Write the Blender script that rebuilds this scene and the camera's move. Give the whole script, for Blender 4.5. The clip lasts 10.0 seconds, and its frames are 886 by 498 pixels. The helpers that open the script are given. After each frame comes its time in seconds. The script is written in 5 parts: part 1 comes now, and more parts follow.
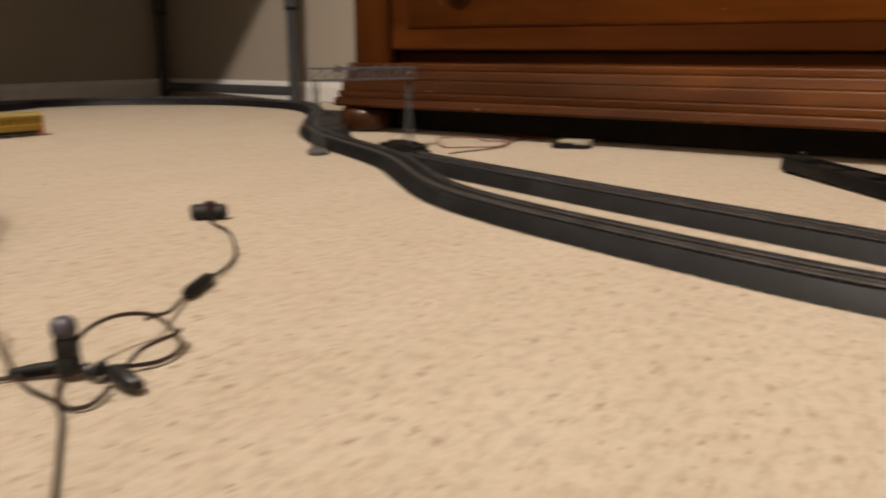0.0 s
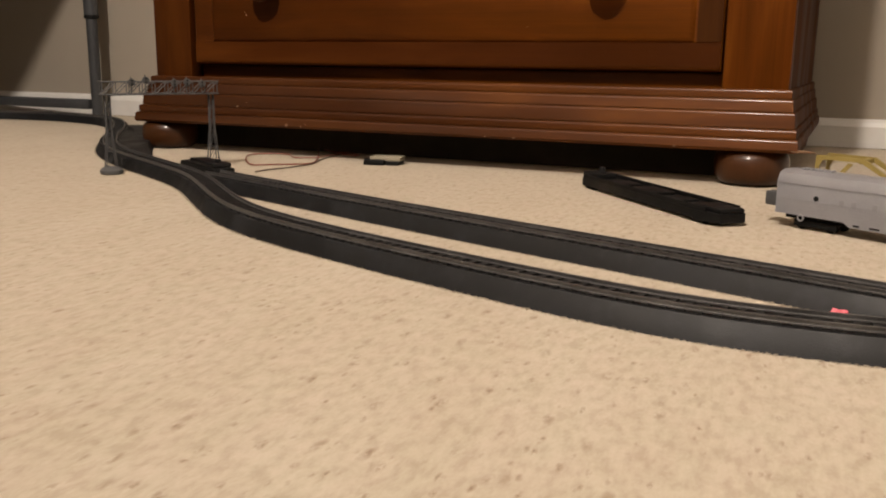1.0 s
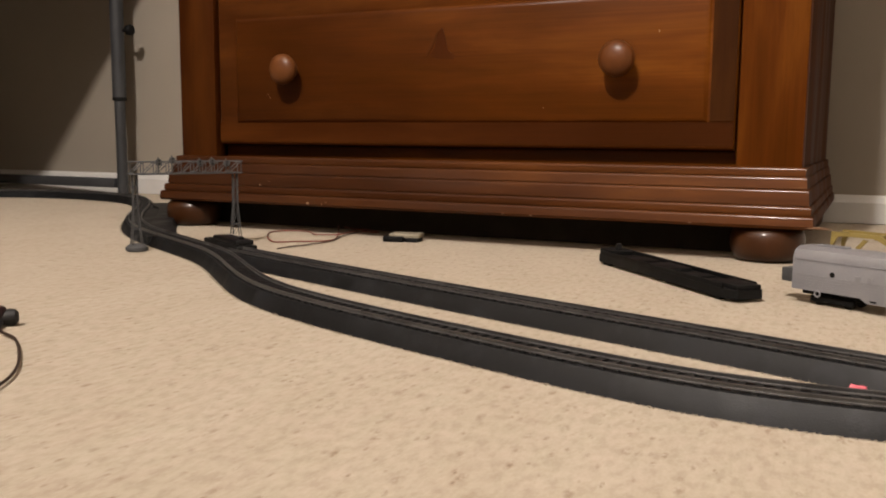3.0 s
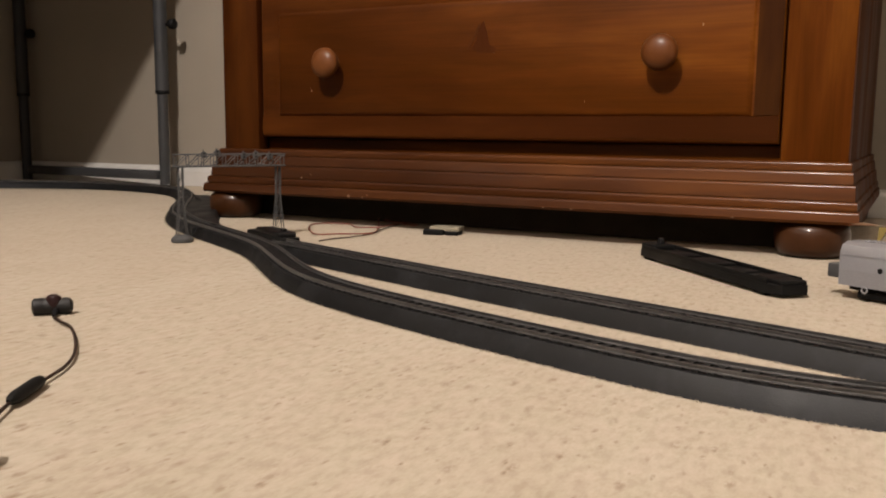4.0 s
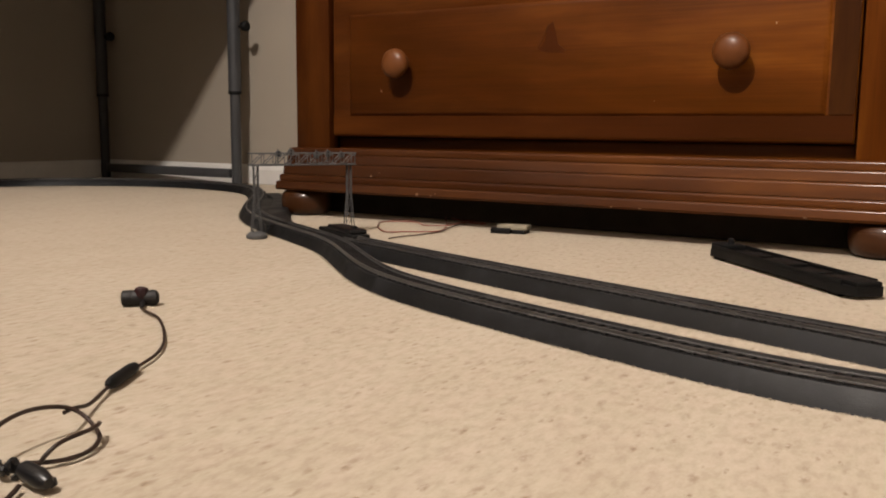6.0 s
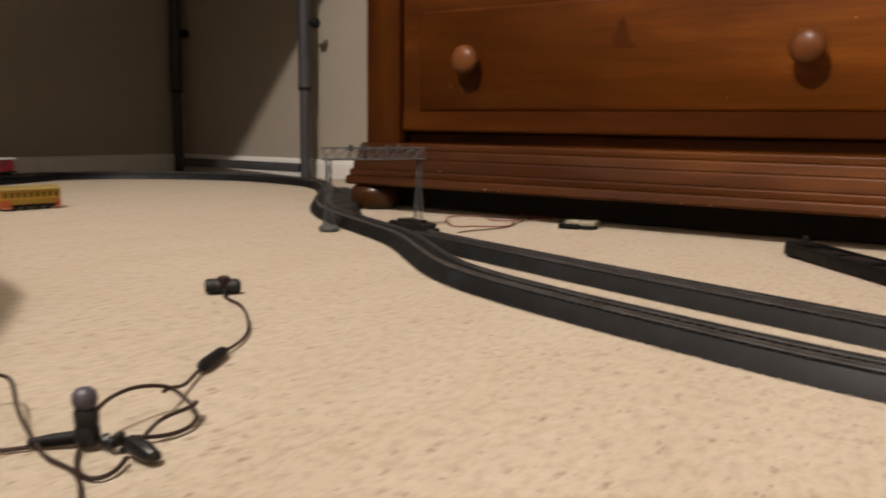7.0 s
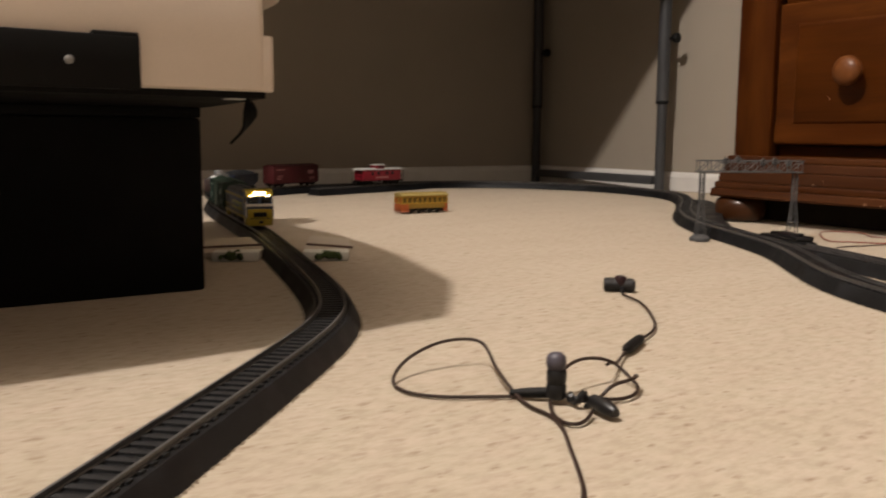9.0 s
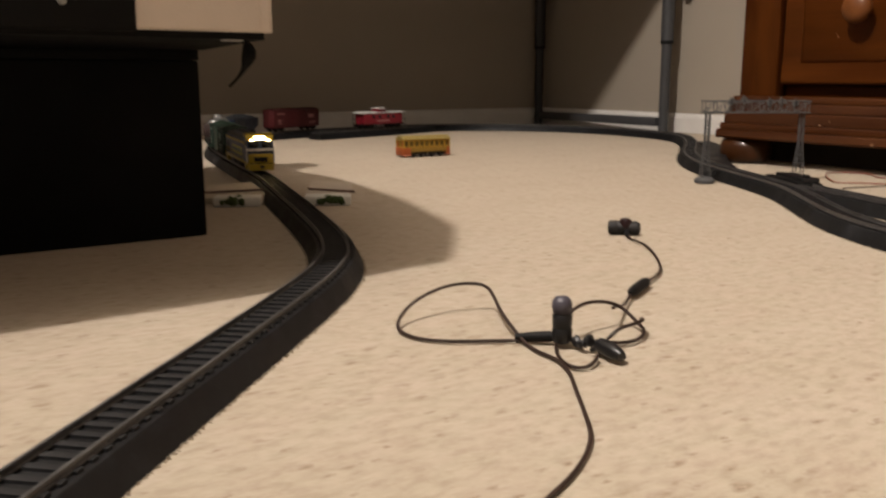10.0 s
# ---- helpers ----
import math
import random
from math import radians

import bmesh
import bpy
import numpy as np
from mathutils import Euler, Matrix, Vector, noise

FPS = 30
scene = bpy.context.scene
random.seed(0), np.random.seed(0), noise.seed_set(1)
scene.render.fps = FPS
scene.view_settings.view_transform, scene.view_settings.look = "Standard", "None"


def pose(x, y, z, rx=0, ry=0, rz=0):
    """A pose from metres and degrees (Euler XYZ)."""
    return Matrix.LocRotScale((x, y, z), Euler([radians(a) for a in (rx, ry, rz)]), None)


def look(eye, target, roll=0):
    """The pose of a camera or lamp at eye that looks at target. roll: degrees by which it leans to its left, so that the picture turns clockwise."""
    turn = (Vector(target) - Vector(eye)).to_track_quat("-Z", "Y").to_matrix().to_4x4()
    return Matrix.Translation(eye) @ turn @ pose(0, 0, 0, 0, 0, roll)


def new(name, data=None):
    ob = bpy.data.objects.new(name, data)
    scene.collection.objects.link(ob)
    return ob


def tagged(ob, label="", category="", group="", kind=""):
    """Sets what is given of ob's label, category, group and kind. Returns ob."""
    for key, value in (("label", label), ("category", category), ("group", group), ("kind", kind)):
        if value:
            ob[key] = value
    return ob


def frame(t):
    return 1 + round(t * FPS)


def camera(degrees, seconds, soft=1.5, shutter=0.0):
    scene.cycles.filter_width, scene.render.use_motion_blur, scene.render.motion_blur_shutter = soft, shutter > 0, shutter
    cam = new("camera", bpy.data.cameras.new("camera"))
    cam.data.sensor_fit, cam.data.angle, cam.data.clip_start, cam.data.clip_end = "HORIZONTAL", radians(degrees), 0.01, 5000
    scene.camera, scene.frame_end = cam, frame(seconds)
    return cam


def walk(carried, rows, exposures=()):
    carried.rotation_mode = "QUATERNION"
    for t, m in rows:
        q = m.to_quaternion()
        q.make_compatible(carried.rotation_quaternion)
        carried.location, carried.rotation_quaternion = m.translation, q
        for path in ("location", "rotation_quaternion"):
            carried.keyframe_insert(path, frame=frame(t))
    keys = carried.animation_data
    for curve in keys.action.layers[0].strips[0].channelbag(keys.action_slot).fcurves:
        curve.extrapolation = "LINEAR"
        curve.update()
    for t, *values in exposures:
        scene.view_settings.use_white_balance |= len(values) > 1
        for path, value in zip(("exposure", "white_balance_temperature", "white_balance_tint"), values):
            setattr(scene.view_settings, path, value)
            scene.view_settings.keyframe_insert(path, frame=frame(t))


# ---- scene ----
# camera: seconds, eye, yaw (ccw from +y), pitch, lean to the left
LENS = 53.15
cam = camera(LENS, 10.0, soft=1.9, shutter=0.6)
ROWS = [
    (0.0, -0.0099, -0.0182, 0.1319, 32.54, -12.98, -0.19),
    (0.5, -0.0053, 0.0113, 0.1351, 24.13, -13.38, 0.02),
    (1.0, 0.0010, 0.0175, 0.1340, 21.58, -12.12, 0.64),
    (1.5, 0.0003, 0.0179, 0.1355, 21.54, -11.28, 0.41),
    (2.0, 0.0044, 0.0121, 0.1346, 21.79, -9.04, 0.36),
    (3.5, 0.0022, 0.0045, 0.1365, 23.72, -7.16, 0.51),
    (4.0, -0.0015, -0.0002, 0.1364, 24.97, -7.67, 0.54),
    (4.5, 0.0000, 0.0000, 0.1370, 25.33, -8.00, 0.55),
    (5.0, 0.0008, -0.0010, 0.1377, 25.72, -7.90, 0.54),
    (5.5, -0.0008, -0.0105, 0.1371, 27.86, -7.76, 0.48),
    (7.0, -0.0052, -0.0307, 0.1358, 32.92, -8.04, 0.68),
    (7.5, -0.0080, -0.0577, 0.1351, 38.86, -8.15, 0.67),
    (8.0, -0.0057, -0.0783, 0.1357, 44.32, -8.01, 0.57),
    (8.5, -0.0028, -0.1006, 0.1361, 49.74, -7.56, 0.59),
    (9.0, 0.0009, -0.1187, 0.1362, 54.06, -7.42, 0.43),
    (9.5, 0.0000, -0.1232, 0.1355, 55.83, -8.70, 0.29),
    (10.0, -0.0044, -0.1164, 0.1353, 54.17, -11.04, 0.02),
]


def eye_pose(x, y, z, yaw, pitch, lean):
    a, b = radians(yaw), radians(pitch)
    ahead = Vector((-math.sin(a) * math.cos(b), math.cos(a) * math.cos(b), math.sin(b)))
    return look((x, y, z), Vector((x, y, z)) + ahead, lean)


walk(cam, [(t, eye_pose(*row)) for t, *row in ROWS], [(0.0, 0.0, 6820, 10), (1.0, 0.0, 6820, 10), (1.5, 0.0, 6650, 10), (2.0, 0.0, 6530, 10), (4.5, 0.0, 6500, 10), (7.0, 0.0, 6540, 10), (10.0, 0.0, 6540, 10)])


# ---- light: one warm hanging bulb behind the camera, and its bounce from ceiling and walls ----
world = bpy.data.worlds.new("world")
scene.world = world
world.use_nodes = True
world.node_tree.nodes["Background"].inputs[0].default_value = (1.0, 0.82, 0.62, 1)
world.node_tree.nodes["Background"].inputs[1].default_value = 0.0
lamp_data = bpy.data.lights.new("ceiling_lamp_light", "POINT")
lamp_data.shadow_soft_size = 0.045
lamp_data.energy = 192
lamp_data.color = (1.0, 0.900, 0.825)
lamp = new("ceiling_lamp_light", lamp_data)
lamp.location = (-0.38, -0.75, 2.00)


# ---- materials ----
def material(name, colour, rough=0.5, metal=0.0, spec=0.5, coat=0.0):
    m = bpy.data.materials.new(name)
    m.use_nodes = True
    b = m.node_tree.nodes["Principled BSDF"]
    b.inputs["Base Color"].default_value = (*colour, 1)
    b.inputs["Roughness"].default_value = rough
    b.inputs["Metallic"].default_value = metal
    b.inputs["Specular IOR Level"].default_value = spec
    b.inputs["Coat Weight"].default_value = coat
    return m


def node(m, kind, **values):
    n = m.node_tree.nodes.new(kind)
    for key, value in values.items():
        n.inputs[key.replace("_", " ")].default_value = value
    return n


def link(m, a, b):
    m.node_tree.links.new(a, b)


def ramp(m, source, *stops):
    n = m.node_tree.nodes.new("ShaderNodeValToRGB")
    while len(n.color_ramp.elements) < len(stops):
        n.color_ramp.elements.new(0.5)
    for e, (at, c) in zip(n.color_ramp.elements, stops):
        e.position, e.color = at, (*c, 1)
    link(m, source, n.inputs[0])
    return n.outputs[0]


def mixed(m, factor, a, b, mode="MIX"):
    n = m.node_tree.nodes.new("ShaderNodeMix")
    n.data_type, n.blend_type = "RGBA", mode
    for socket, value in ((n.inputs[0], factor), (n.inputs[6], a), (n.inputs[7], b)):
        if isinstance(value, bpy.types.NodeSocket):
            link(m, value, socket)
        else:
            socket.default_value = value if isinstance(value, float) else (*value, 1)
    return n.outputs[2]


def coords(m, scale=(1, 1, 1), turn=(0, 0, 0)):
    t = m.node_tree.nodes.new("ShaderNodeTexCoord")
    p = m.node_tree.nodes.new("ShaderNodeMapping")
    p.inputs["Scale"].default_value, p.inputs["Rotation"].default_value = scale, turn
    link(m, t.outputs["Object"], p.inputs[0])
    return p.outputs[0]


def noise_of(m, where, scale, detail=4.0, rough=0.55, distort=0.0):
    n = node(m, "ShaderNodeTexNoise", Scale=scale, Detail=detail, Roughness=rough, Distortion=distort)
    link(m, where, n.inputs["Vector"])
    return n.outputs[0]


def bumped(m, height, strength, distance):
    b = node(m, "ShaderNodeBump", Strength=strength, Distance=distance)
    link(m, height, b.inputs["Height"])
    link(m, b.outputs[0], m.node_tree.nodes["Principled BSDF"].inputs["Normal"])


def paint_in(m, socket, value):
    link(m, value, m.node_tree.nodes["Principled BSDF"].inputs[socket])


def worn(name, colour, rough=0.5, metal=0.0, vary=0.25, grain=900.0, blotch=25.0, bump=0.0002, spec=0.5):
    """A plain coloured surface with faint blotches, fine grain and uneven gloss."""
    m = material(name, colour, rough, metal, spec)
    w = coords(m)
    big, fine = noise_of(m, w, blotch, 3.0), noise_of(m, w, grain, 2.0)
    dark = tuple(c * (1 - vary) for c in colour)
    light = tuple(min(1.0, c * (1 + vary)) for c in colour)
    paint_in(m, "Base Color", mixed(m, 0.35, ramp(m, big, (0.3, dark), (0.7, light)), ramp(m, fine, (0.3, dark), (0.7, light))))
    paint_in(m, "Roughness", ramp(m, big, (0.3, (rough * 0.85,) * 3), (0.75, (min(1, rough * 1.2),) * 3)))
    bumped(m, fine, 0.35, bump)
    return m


def dusty(name, colour, dust, rough, spec):
    """Dark plastic with fine grain and patches of pale dust and rubbing."""
    m = material(name, colour, rough, 0.0, spec)
    w = coords(m)
    patch, streak, fine = noise_of(m, w, 24.0, 4.0), noise_of(m, w, 85.0, 3.0), noise_of(m, w, 1500.0, 2.0)
    plain = ramp(m, fine, (0.3, tuple(c * 0.65 for c in colour)), (0.7, tuple(c * 1.35 for c in colour)))
    rubbed = mixed(m, 0.5, ramp(m, patch, (0.52, colour), (0.74, dust)), ramp(m, streak, (0.51, colour), (0.74, dust)))
    paint_in(m, "Base Color", mixed(m, 0.7, plain, rubbed))
    paint_in(m, "Roughness", ramp(m, patch, (0.3, (rough * 0.8,) * 3), (0.75, (rough * 1.25,) * 3)))
    bumped(m, fine, 0.35, 0.0004)
    return m


def carpet_material():
    m = material("carpet_pile", (0.5, 0.4, 0.3), 1.0, 0.0, 0.1)
    w = coords(m, (1.0, 0.43, 1.0))
    warp = node(m, "ShaderNodeTexNoise", Scale=300.0, Detail=3.0)
    link(m, w, warp.inputs["Vector"])
    shifted_w = m.node_tree.nodes.new("ShaderNodeVectorMath")
    shifted_w.operation = "MULTIPLY_ADD"
    link(m, warp.outputs[1], shifted_w.inputs[0])
    shifted_w.inputs[1].default_value = (0.0028, 0.0028, 0.0)
    link(m, w, shifted_w.inputs[2])
    fibre = noise_of(m, w, 620.0, 2.0, 0.5)
    blot = noise_of(m, w, 185.0, 3.0, 0.6)
    wide = noise_of(m, w, 16.0, 4.0, 0.6)
    base = ramp(m, fibre, (0.30, (0.344, 0.291, 0.222)), (0.5, (0.404, 0.351, 0.277)), (0.70, (0.460, 0.411, 0.334)))
    base = mixed(m, 0.62, base, ramp(m, blot, (0.36, (0.258, 0.203, 0.138)), (0.47, (0.378, 0.325, 0.251)), (0.62, (0.482, 0.435, 0.353))))
    hue = noise_of(m, w, 62.0, 2.0, 0.5)
    base = mixed(m, 0.30, base, ramp(m, hue, (0.36, (0.432, 0.352, 0.284)), (0.64, (0.398, 0.355, 0.266))))
    base = mixed(m, 0.24, base, ramp(m, wide, (0.36, (0.331, 0.273, 0.203)), (0.64, (0.447, 0.397, 0.320))))
    marks = None
    for cells, rare, size, rag in ((125.0, 0.58, 0.36, 360.0), (215.0, 0.58, 0.36, 520.0)):
        voro = node(m, "ShaderNodeTexVoronoi", Scale=cells, Randomness=1.0)
        link(m, shifted_w.outputs[0], voro.inputs["Vector"])
        pick = ramp(m, voro.outputs["Color"], (rare, (0, 0, 0)), (rare + 0.10, (1, 1, 1)))
        near = ramp(m, voro.outputs["Distance"], (size * 0.15, (1, 1, 1)), (size, (0, 0, 0)))
        ragged = ramp(m, noise_of(m, w, rag, 2.0), (0.38, (0, 0, 0)), (0.55, (1, 1, 1)))
        one = mixed(m, 1.0, mixed(m, 1.0, pick, near, "MULTIPLY"), ragged, "MULTIPLY")
        marks = one if marks is None else mixed(m, 1.0, marks, one, "LIGHTEN")
    n = m.node_tree.nodes.new("ShaderNodeMath")
    n.operation = "MULTIPLY"
    n.inputs[1].default_value = 0.72
    link(m, marks, n.inputs[0])
    paint_in(m, "Base Color", mixed(m, n.outputs[0], base, (0.155, 0.092, 0.048)))
    bumped(m, mixed(m, 0.35, fibre, blot), 0.14, 0.001)
    b = m.node_tree.nodes["Principled BSDF"]
    b.inputs["Sheen Weight"].default_value = 0.35
    b.inputs["Sheen Roughness"].default_value = 0.5
    b.inputs["Diffuse Roughness"].default_value = 1.0
    b.inputs["Sheen Tint"].default_value = (1.0, 0.86, 0.68, 1)
    return m


def wood_material(name, along, dark, mid, light, rough=0.3, coat=0.3, coat_rough=0.16, spec=0.25, lit_x=0.0):
    """Stained, lacquered pine; along: the axis of the grain; the last argument puts brighter light towards +x into the
    colour.
    """
    m = material(name, mid, rough, 0.0, spec, coat)
    m.node_tree.nodes["Principled BSDF"].inputs["Coat Roughness"].default_value = coat_rough
    stretch = {"x": (1.0, 14.0, 14.0), "y": (14.0, 1.0, 14.0), "z": (14.0, 14.0, 1.0)}[along]
    w = coords(m, stretch)
    bands = noise_of(m, w, 1.1, 6.0, 0.62, 0.6)
    fine = noise_of(m, coords(m, tuple(s * (1 if s == 1.0 else 7) for s in stretch)), 5.0, 5.0, 0.7)
    patch = tuple(1.0 if s == 1.0 else 5.5 for s in stretch)
    stain = noise_of(m, coords(m, patch), 3.4, 4.0, 0.6, 0.3)
    c = ramp(m, bands, (0.30, dark), (0.50, mid), (0.72, light))
    c = mixed(m, 0.34, c, ramp(m, fine, (0.32, dark), (0.68, light)))
    c = mixed(m, 0.52, c, ramp(m, stain, (0.36, tuple(v * 0.62 for v in mid)), (0.5, mid), (0.66, tuple(v * 1.1 for v in light))))
    # light painted into the wood colour: dimmer at -x, brighter at +x
    if lit_x:
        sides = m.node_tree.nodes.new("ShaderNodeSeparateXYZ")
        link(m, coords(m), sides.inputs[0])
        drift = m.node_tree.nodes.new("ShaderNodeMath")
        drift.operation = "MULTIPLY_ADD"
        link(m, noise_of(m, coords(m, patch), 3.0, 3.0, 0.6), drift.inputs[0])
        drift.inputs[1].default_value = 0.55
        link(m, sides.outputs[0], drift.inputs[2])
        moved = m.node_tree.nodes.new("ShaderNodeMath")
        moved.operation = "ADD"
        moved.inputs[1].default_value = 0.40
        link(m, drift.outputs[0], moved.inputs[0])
        tone = ramp(m, moved.outputs[0], (0.05, (1.0 - 0.3 * lit_x,) * 3), (0.6, (1.0 + 0.5 * lit_x, 1.0 + 0.60 * lit_x, 1.0 + 0.3 * lit_x)))
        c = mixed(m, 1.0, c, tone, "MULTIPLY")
    paint_in(m, "Base Color", c)
    paint_in(m, "Roughness", ramp(m, stain, (0.3, (rough * 0.8,) * 3), (0.7, (rough * 1.35,) * 3)))
    bumped(m, fine, 0.12, 0.0006)
    return m


def wall_material(name, colour):
    m = material(name, colour, 0.85, 0.0, 0.3)
    w = coords(m)
    roller, cloud = noise_of(m, w, 260.0, 3.0), noise_of(m, w, 2.3, 4.0)
    paint_in(m, "Base Color", ramp(m, cloud, (0.3, tuple(c * 0.93 for c in colour)), (0.7, tuple(c * 1.05 for c in colour))))
    bumped(m, roller, 0.25, 0.0006)
    return m


CARPET = carpet_material()
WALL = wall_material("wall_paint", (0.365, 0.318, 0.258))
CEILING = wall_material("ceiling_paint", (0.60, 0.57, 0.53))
# paler than the seen walls, to bounce more fill light
WALL_BOUNCE = wall_material("bounce_wall_paint", (0.50, 0.46, 0.41))
TRIM = worn("trim_gloss_paint", (0.74, 0.72, 0.68), 0.4, vary=0.06)
PINE = wood_material("stained_pine_front", "x", (0.045, 0.0102, 0.0009), (0.089, 0.0216, 0.0019), (0.157, 0.0470, 0.0050), 0.45, coat=0.04, coat_rough=0.2, spec=0.10, lit_x=1.15)
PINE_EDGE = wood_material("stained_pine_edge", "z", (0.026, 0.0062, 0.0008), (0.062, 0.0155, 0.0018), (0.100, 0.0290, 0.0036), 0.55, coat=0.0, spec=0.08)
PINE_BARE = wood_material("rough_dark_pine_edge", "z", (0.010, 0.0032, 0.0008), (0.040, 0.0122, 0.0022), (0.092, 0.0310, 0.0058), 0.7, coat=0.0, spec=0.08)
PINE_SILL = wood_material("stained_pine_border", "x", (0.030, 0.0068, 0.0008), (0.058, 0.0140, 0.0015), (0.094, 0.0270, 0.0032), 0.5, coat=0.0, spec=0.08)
PINE_UP = wood_material("stained_pine_upright", "z", (0.029, 0.0062, 0.0008), (0.076, 0.0175, 0.0016), (0.134, 0.0390, 0.0041), 0.45, coat=0.04, coat_rough=0.2, spec=0.10, lit_x=1.15)
PINE_RED = wood_material("stained_pine_moulding", "x", (0.028, 0.0066, 0.0012), (0.067, 0.0175, 0.0027), (0.114, 0.0345, 0.0058), 0.46, coat=0.30, coat_rough=0.15, spec=0.15, lit_x=1.1)
PINE_KNOB = wood_material("turned_pine", "y", (0.085, 0.024, 0.0050), (0.130, 0.040, 0.0090), (0.165, 0.058, 0.0145), 0.40, coat=0.22, coat_rough=0.26)
PINE_FOOT = wood_material("turned_pine_dark", "z", (0.030, 0.0095, 0.0024), (0.054, 0.0178, 0.0046), (0.086, 0.0300, 0.0082), 0.42, coat=0.45, coat_rough=0.14)
# dark tone for the shade below the chest
SHADE_DARK = worn("under_chest_shade", (0.052, 0.042, 0.030), 0.9, vary=0.3, spec=0.1)
CHIP = worn("bare_chipped_wood", (0.20, 0.105, 0.052), 0.7)
SPECK = worn("pale_speck", (0.42, 0.29, 0.18), 0.6)
GRAIN_DARK = wood_material("dark_knot_grain", "z", (0.043, 0.0092, 0.0009), (0.069, 0.0158, 0.0015), (0.098, 0.0250, 0.0027), 0.45, coat=0.03, spec=0.12)
GRAIN_PALE = wood_material("pale_flared_grain", "z", (0.056, 0.0140, 0.0015), (0.080, 0.0210, 0.0023), (0.108, 0.0310, 0.0036), 0.45, coat=0.03, spec=0.12)
ROADBED = dusty("black_track_plastic", (0.0058, 0.0059, 0.0064), (0.026, 0.0275, 0.032), 0.52, 0.34)
SLEEPER = worn("black_sleeper_plastic", (0.0100, 0.0100, 0.0107), 0.55, vary=0.3)
RAIL = worn("dull_steel_rail", (0.128, 0.124, 0.120), 0.38, 0.55, vary=0.45, blotch=40.0)
BLACK = worn("black_plastic", (0.0036, 0.0035, 0.0034), 0.6, vary=0.3, spec=0.28)
BLACK_GLOSS = worn("glossy_black_plastic", (0.008, 0.008, 0.009), 0.36, vary=0.2)
CASE_BLACK = worn("matt_black_case", (0.0055, 0.0053, 0.0050), 0.8, vary=0.25, spec=0.15)
GREY_PLASTIC = worn("grey_model_plastic", (0.072, 0.072, 0.073), 0.55, vary=0.25)
LEG_GREY = worn("grey_powder_coated_steel", (0.052, 0.053, 0.056), 0.5, 0.0, vary=0.15)
LEG_DARK = worn("dark_powder_coated_steel", (0.030, 0.029, 0.030), 0.5, 0.0, vary=0.2)
PALE = worn("pale_moulded_plastic", (0.68, 0.59, 0.51), 0.7, vary=0.05, blotch=9.0)
YELLOW = worn("model_yellow_paint", (0.36, 0.27, 0.016), 0.42, vary=0.12)
BLUE = worn("model_blue_paint", (0.016, 0.034, 0.078), 0.38, vary=0.2)
ROOF_GREY = worn("model_dark_roof", (0.035, 0.038, 0.045), 0.45, vary=0.2)
LIME = worn("model_lime_panel", (0.45, 0.47, 0.09), 0.45, vary=0.15)
GREEN = worn("model_green_paint", (0.0065, 0.026, 0.016), 0.42, vary=0.2)
GREEN_PALE = worn("model_faded_mark", (0.22, 0.27, 0.24), 0.6, vary=0.2)
# bright red paint, darkened so the colour holds the desk's shade
RED_SHADED = worn("model_red_shaded_paint", (0.060, 0.0032, 0.0042), 0.6, vary=0.2)
RED_PALE = worn("model_faded_red_mark", (0.36, 0.16, 0.15), 0.6, vary=0.2)
CAR_MARK = worn("model_faded_silver_mark", (0.315, 0.315, 0.325), 0.5, 0.2, vary=0.1)
MAROON = worn("model_caboose_red", (0.22, 0.009, 0.019), 0.45, vary=0.15)
WHITE = worn("model_white_paint", (0.74, 0.73, 0.70), 0.45, vary=0.05)
TANK = worn("silver_tank_paint", (0.26, 0.26, 0.255), 0.4, 0.4, vary=0.2)
SILVER = worn("silver_body_paint", (0.345, 0.345, 0.365), 0.38, 0.35, vary=0.1)
NAVY = worn("model_navy_paint", (0.009, 0.016, 0.038), 0.5, vary=0.25)
COAL = worn("crushed_coal_load", (0.012, 0.014, 0.016), 0.8, vary=0.5)
WHEEL = worn("blackened_wheel_metal", (0.030, 0.028, 0.026), 0.4, 0.7)
GLASS_DARK = material("dark_model_window", (0.010, 0.012, 0.014), 0.08)
TRAM_YELLOW = worn("tram_yellow", (0.36, 0.205, 0.020), 0.5, vary=0.12)
TRAM_ORANGE = worn("tram_orange", (0.34, 0.080, 0.018), 0.5, vary=0.12)
TRAM_SIDE = worn("tram_dull_ochre", (0.25, 0.145, 0.018), 0.5, vary=0.15)
TRAM_STEP = worn("tram_faded_red_step", (0.42, 0.15, 0.085), 0.55, vary=0.15)
TRAM_DIM = worn("tram_window_ochre", (0.13, 0.085, 0.018), 0.5, vary=0.2)
OCHRE = worn("ochre_plastic_frame", (0.310, 0.232, 0.070), 0.5, vary=0.15)
CABLE = worn("brown_black_rubber_cable", (0.025, 0.0122, 0.0075), 0.5, vary=0.25)
TIP = worn("violet_grey_silicone", (0.056, 0.051, 0.066), 0.4, vary=0.2)
BUD_RED = worn("dark_red_black_plastic", (0.020, 0.006, 0.007), 0.3, vary=0.3)
BUD_GREY = worn("grey_black_plastic", (0.0085, 0.0075, 0.0075), 0.6, vary=0.3)
WIRE_RED = worn("thin_red_wire", (0.24, 0.055, 0.035), 0.5)
WIRE_BLACK = worn("thin_dark_wire", (0.09, 0.05, 0.035), 0.5)
BOARD = worn("cream_plastic_case", (0.34, 0.30, 0.22), 0.5, vary=0.06)
PINK = worn("pink_scrap", (0.75, 0.16, 0.20), 0.6, vary=0.2)
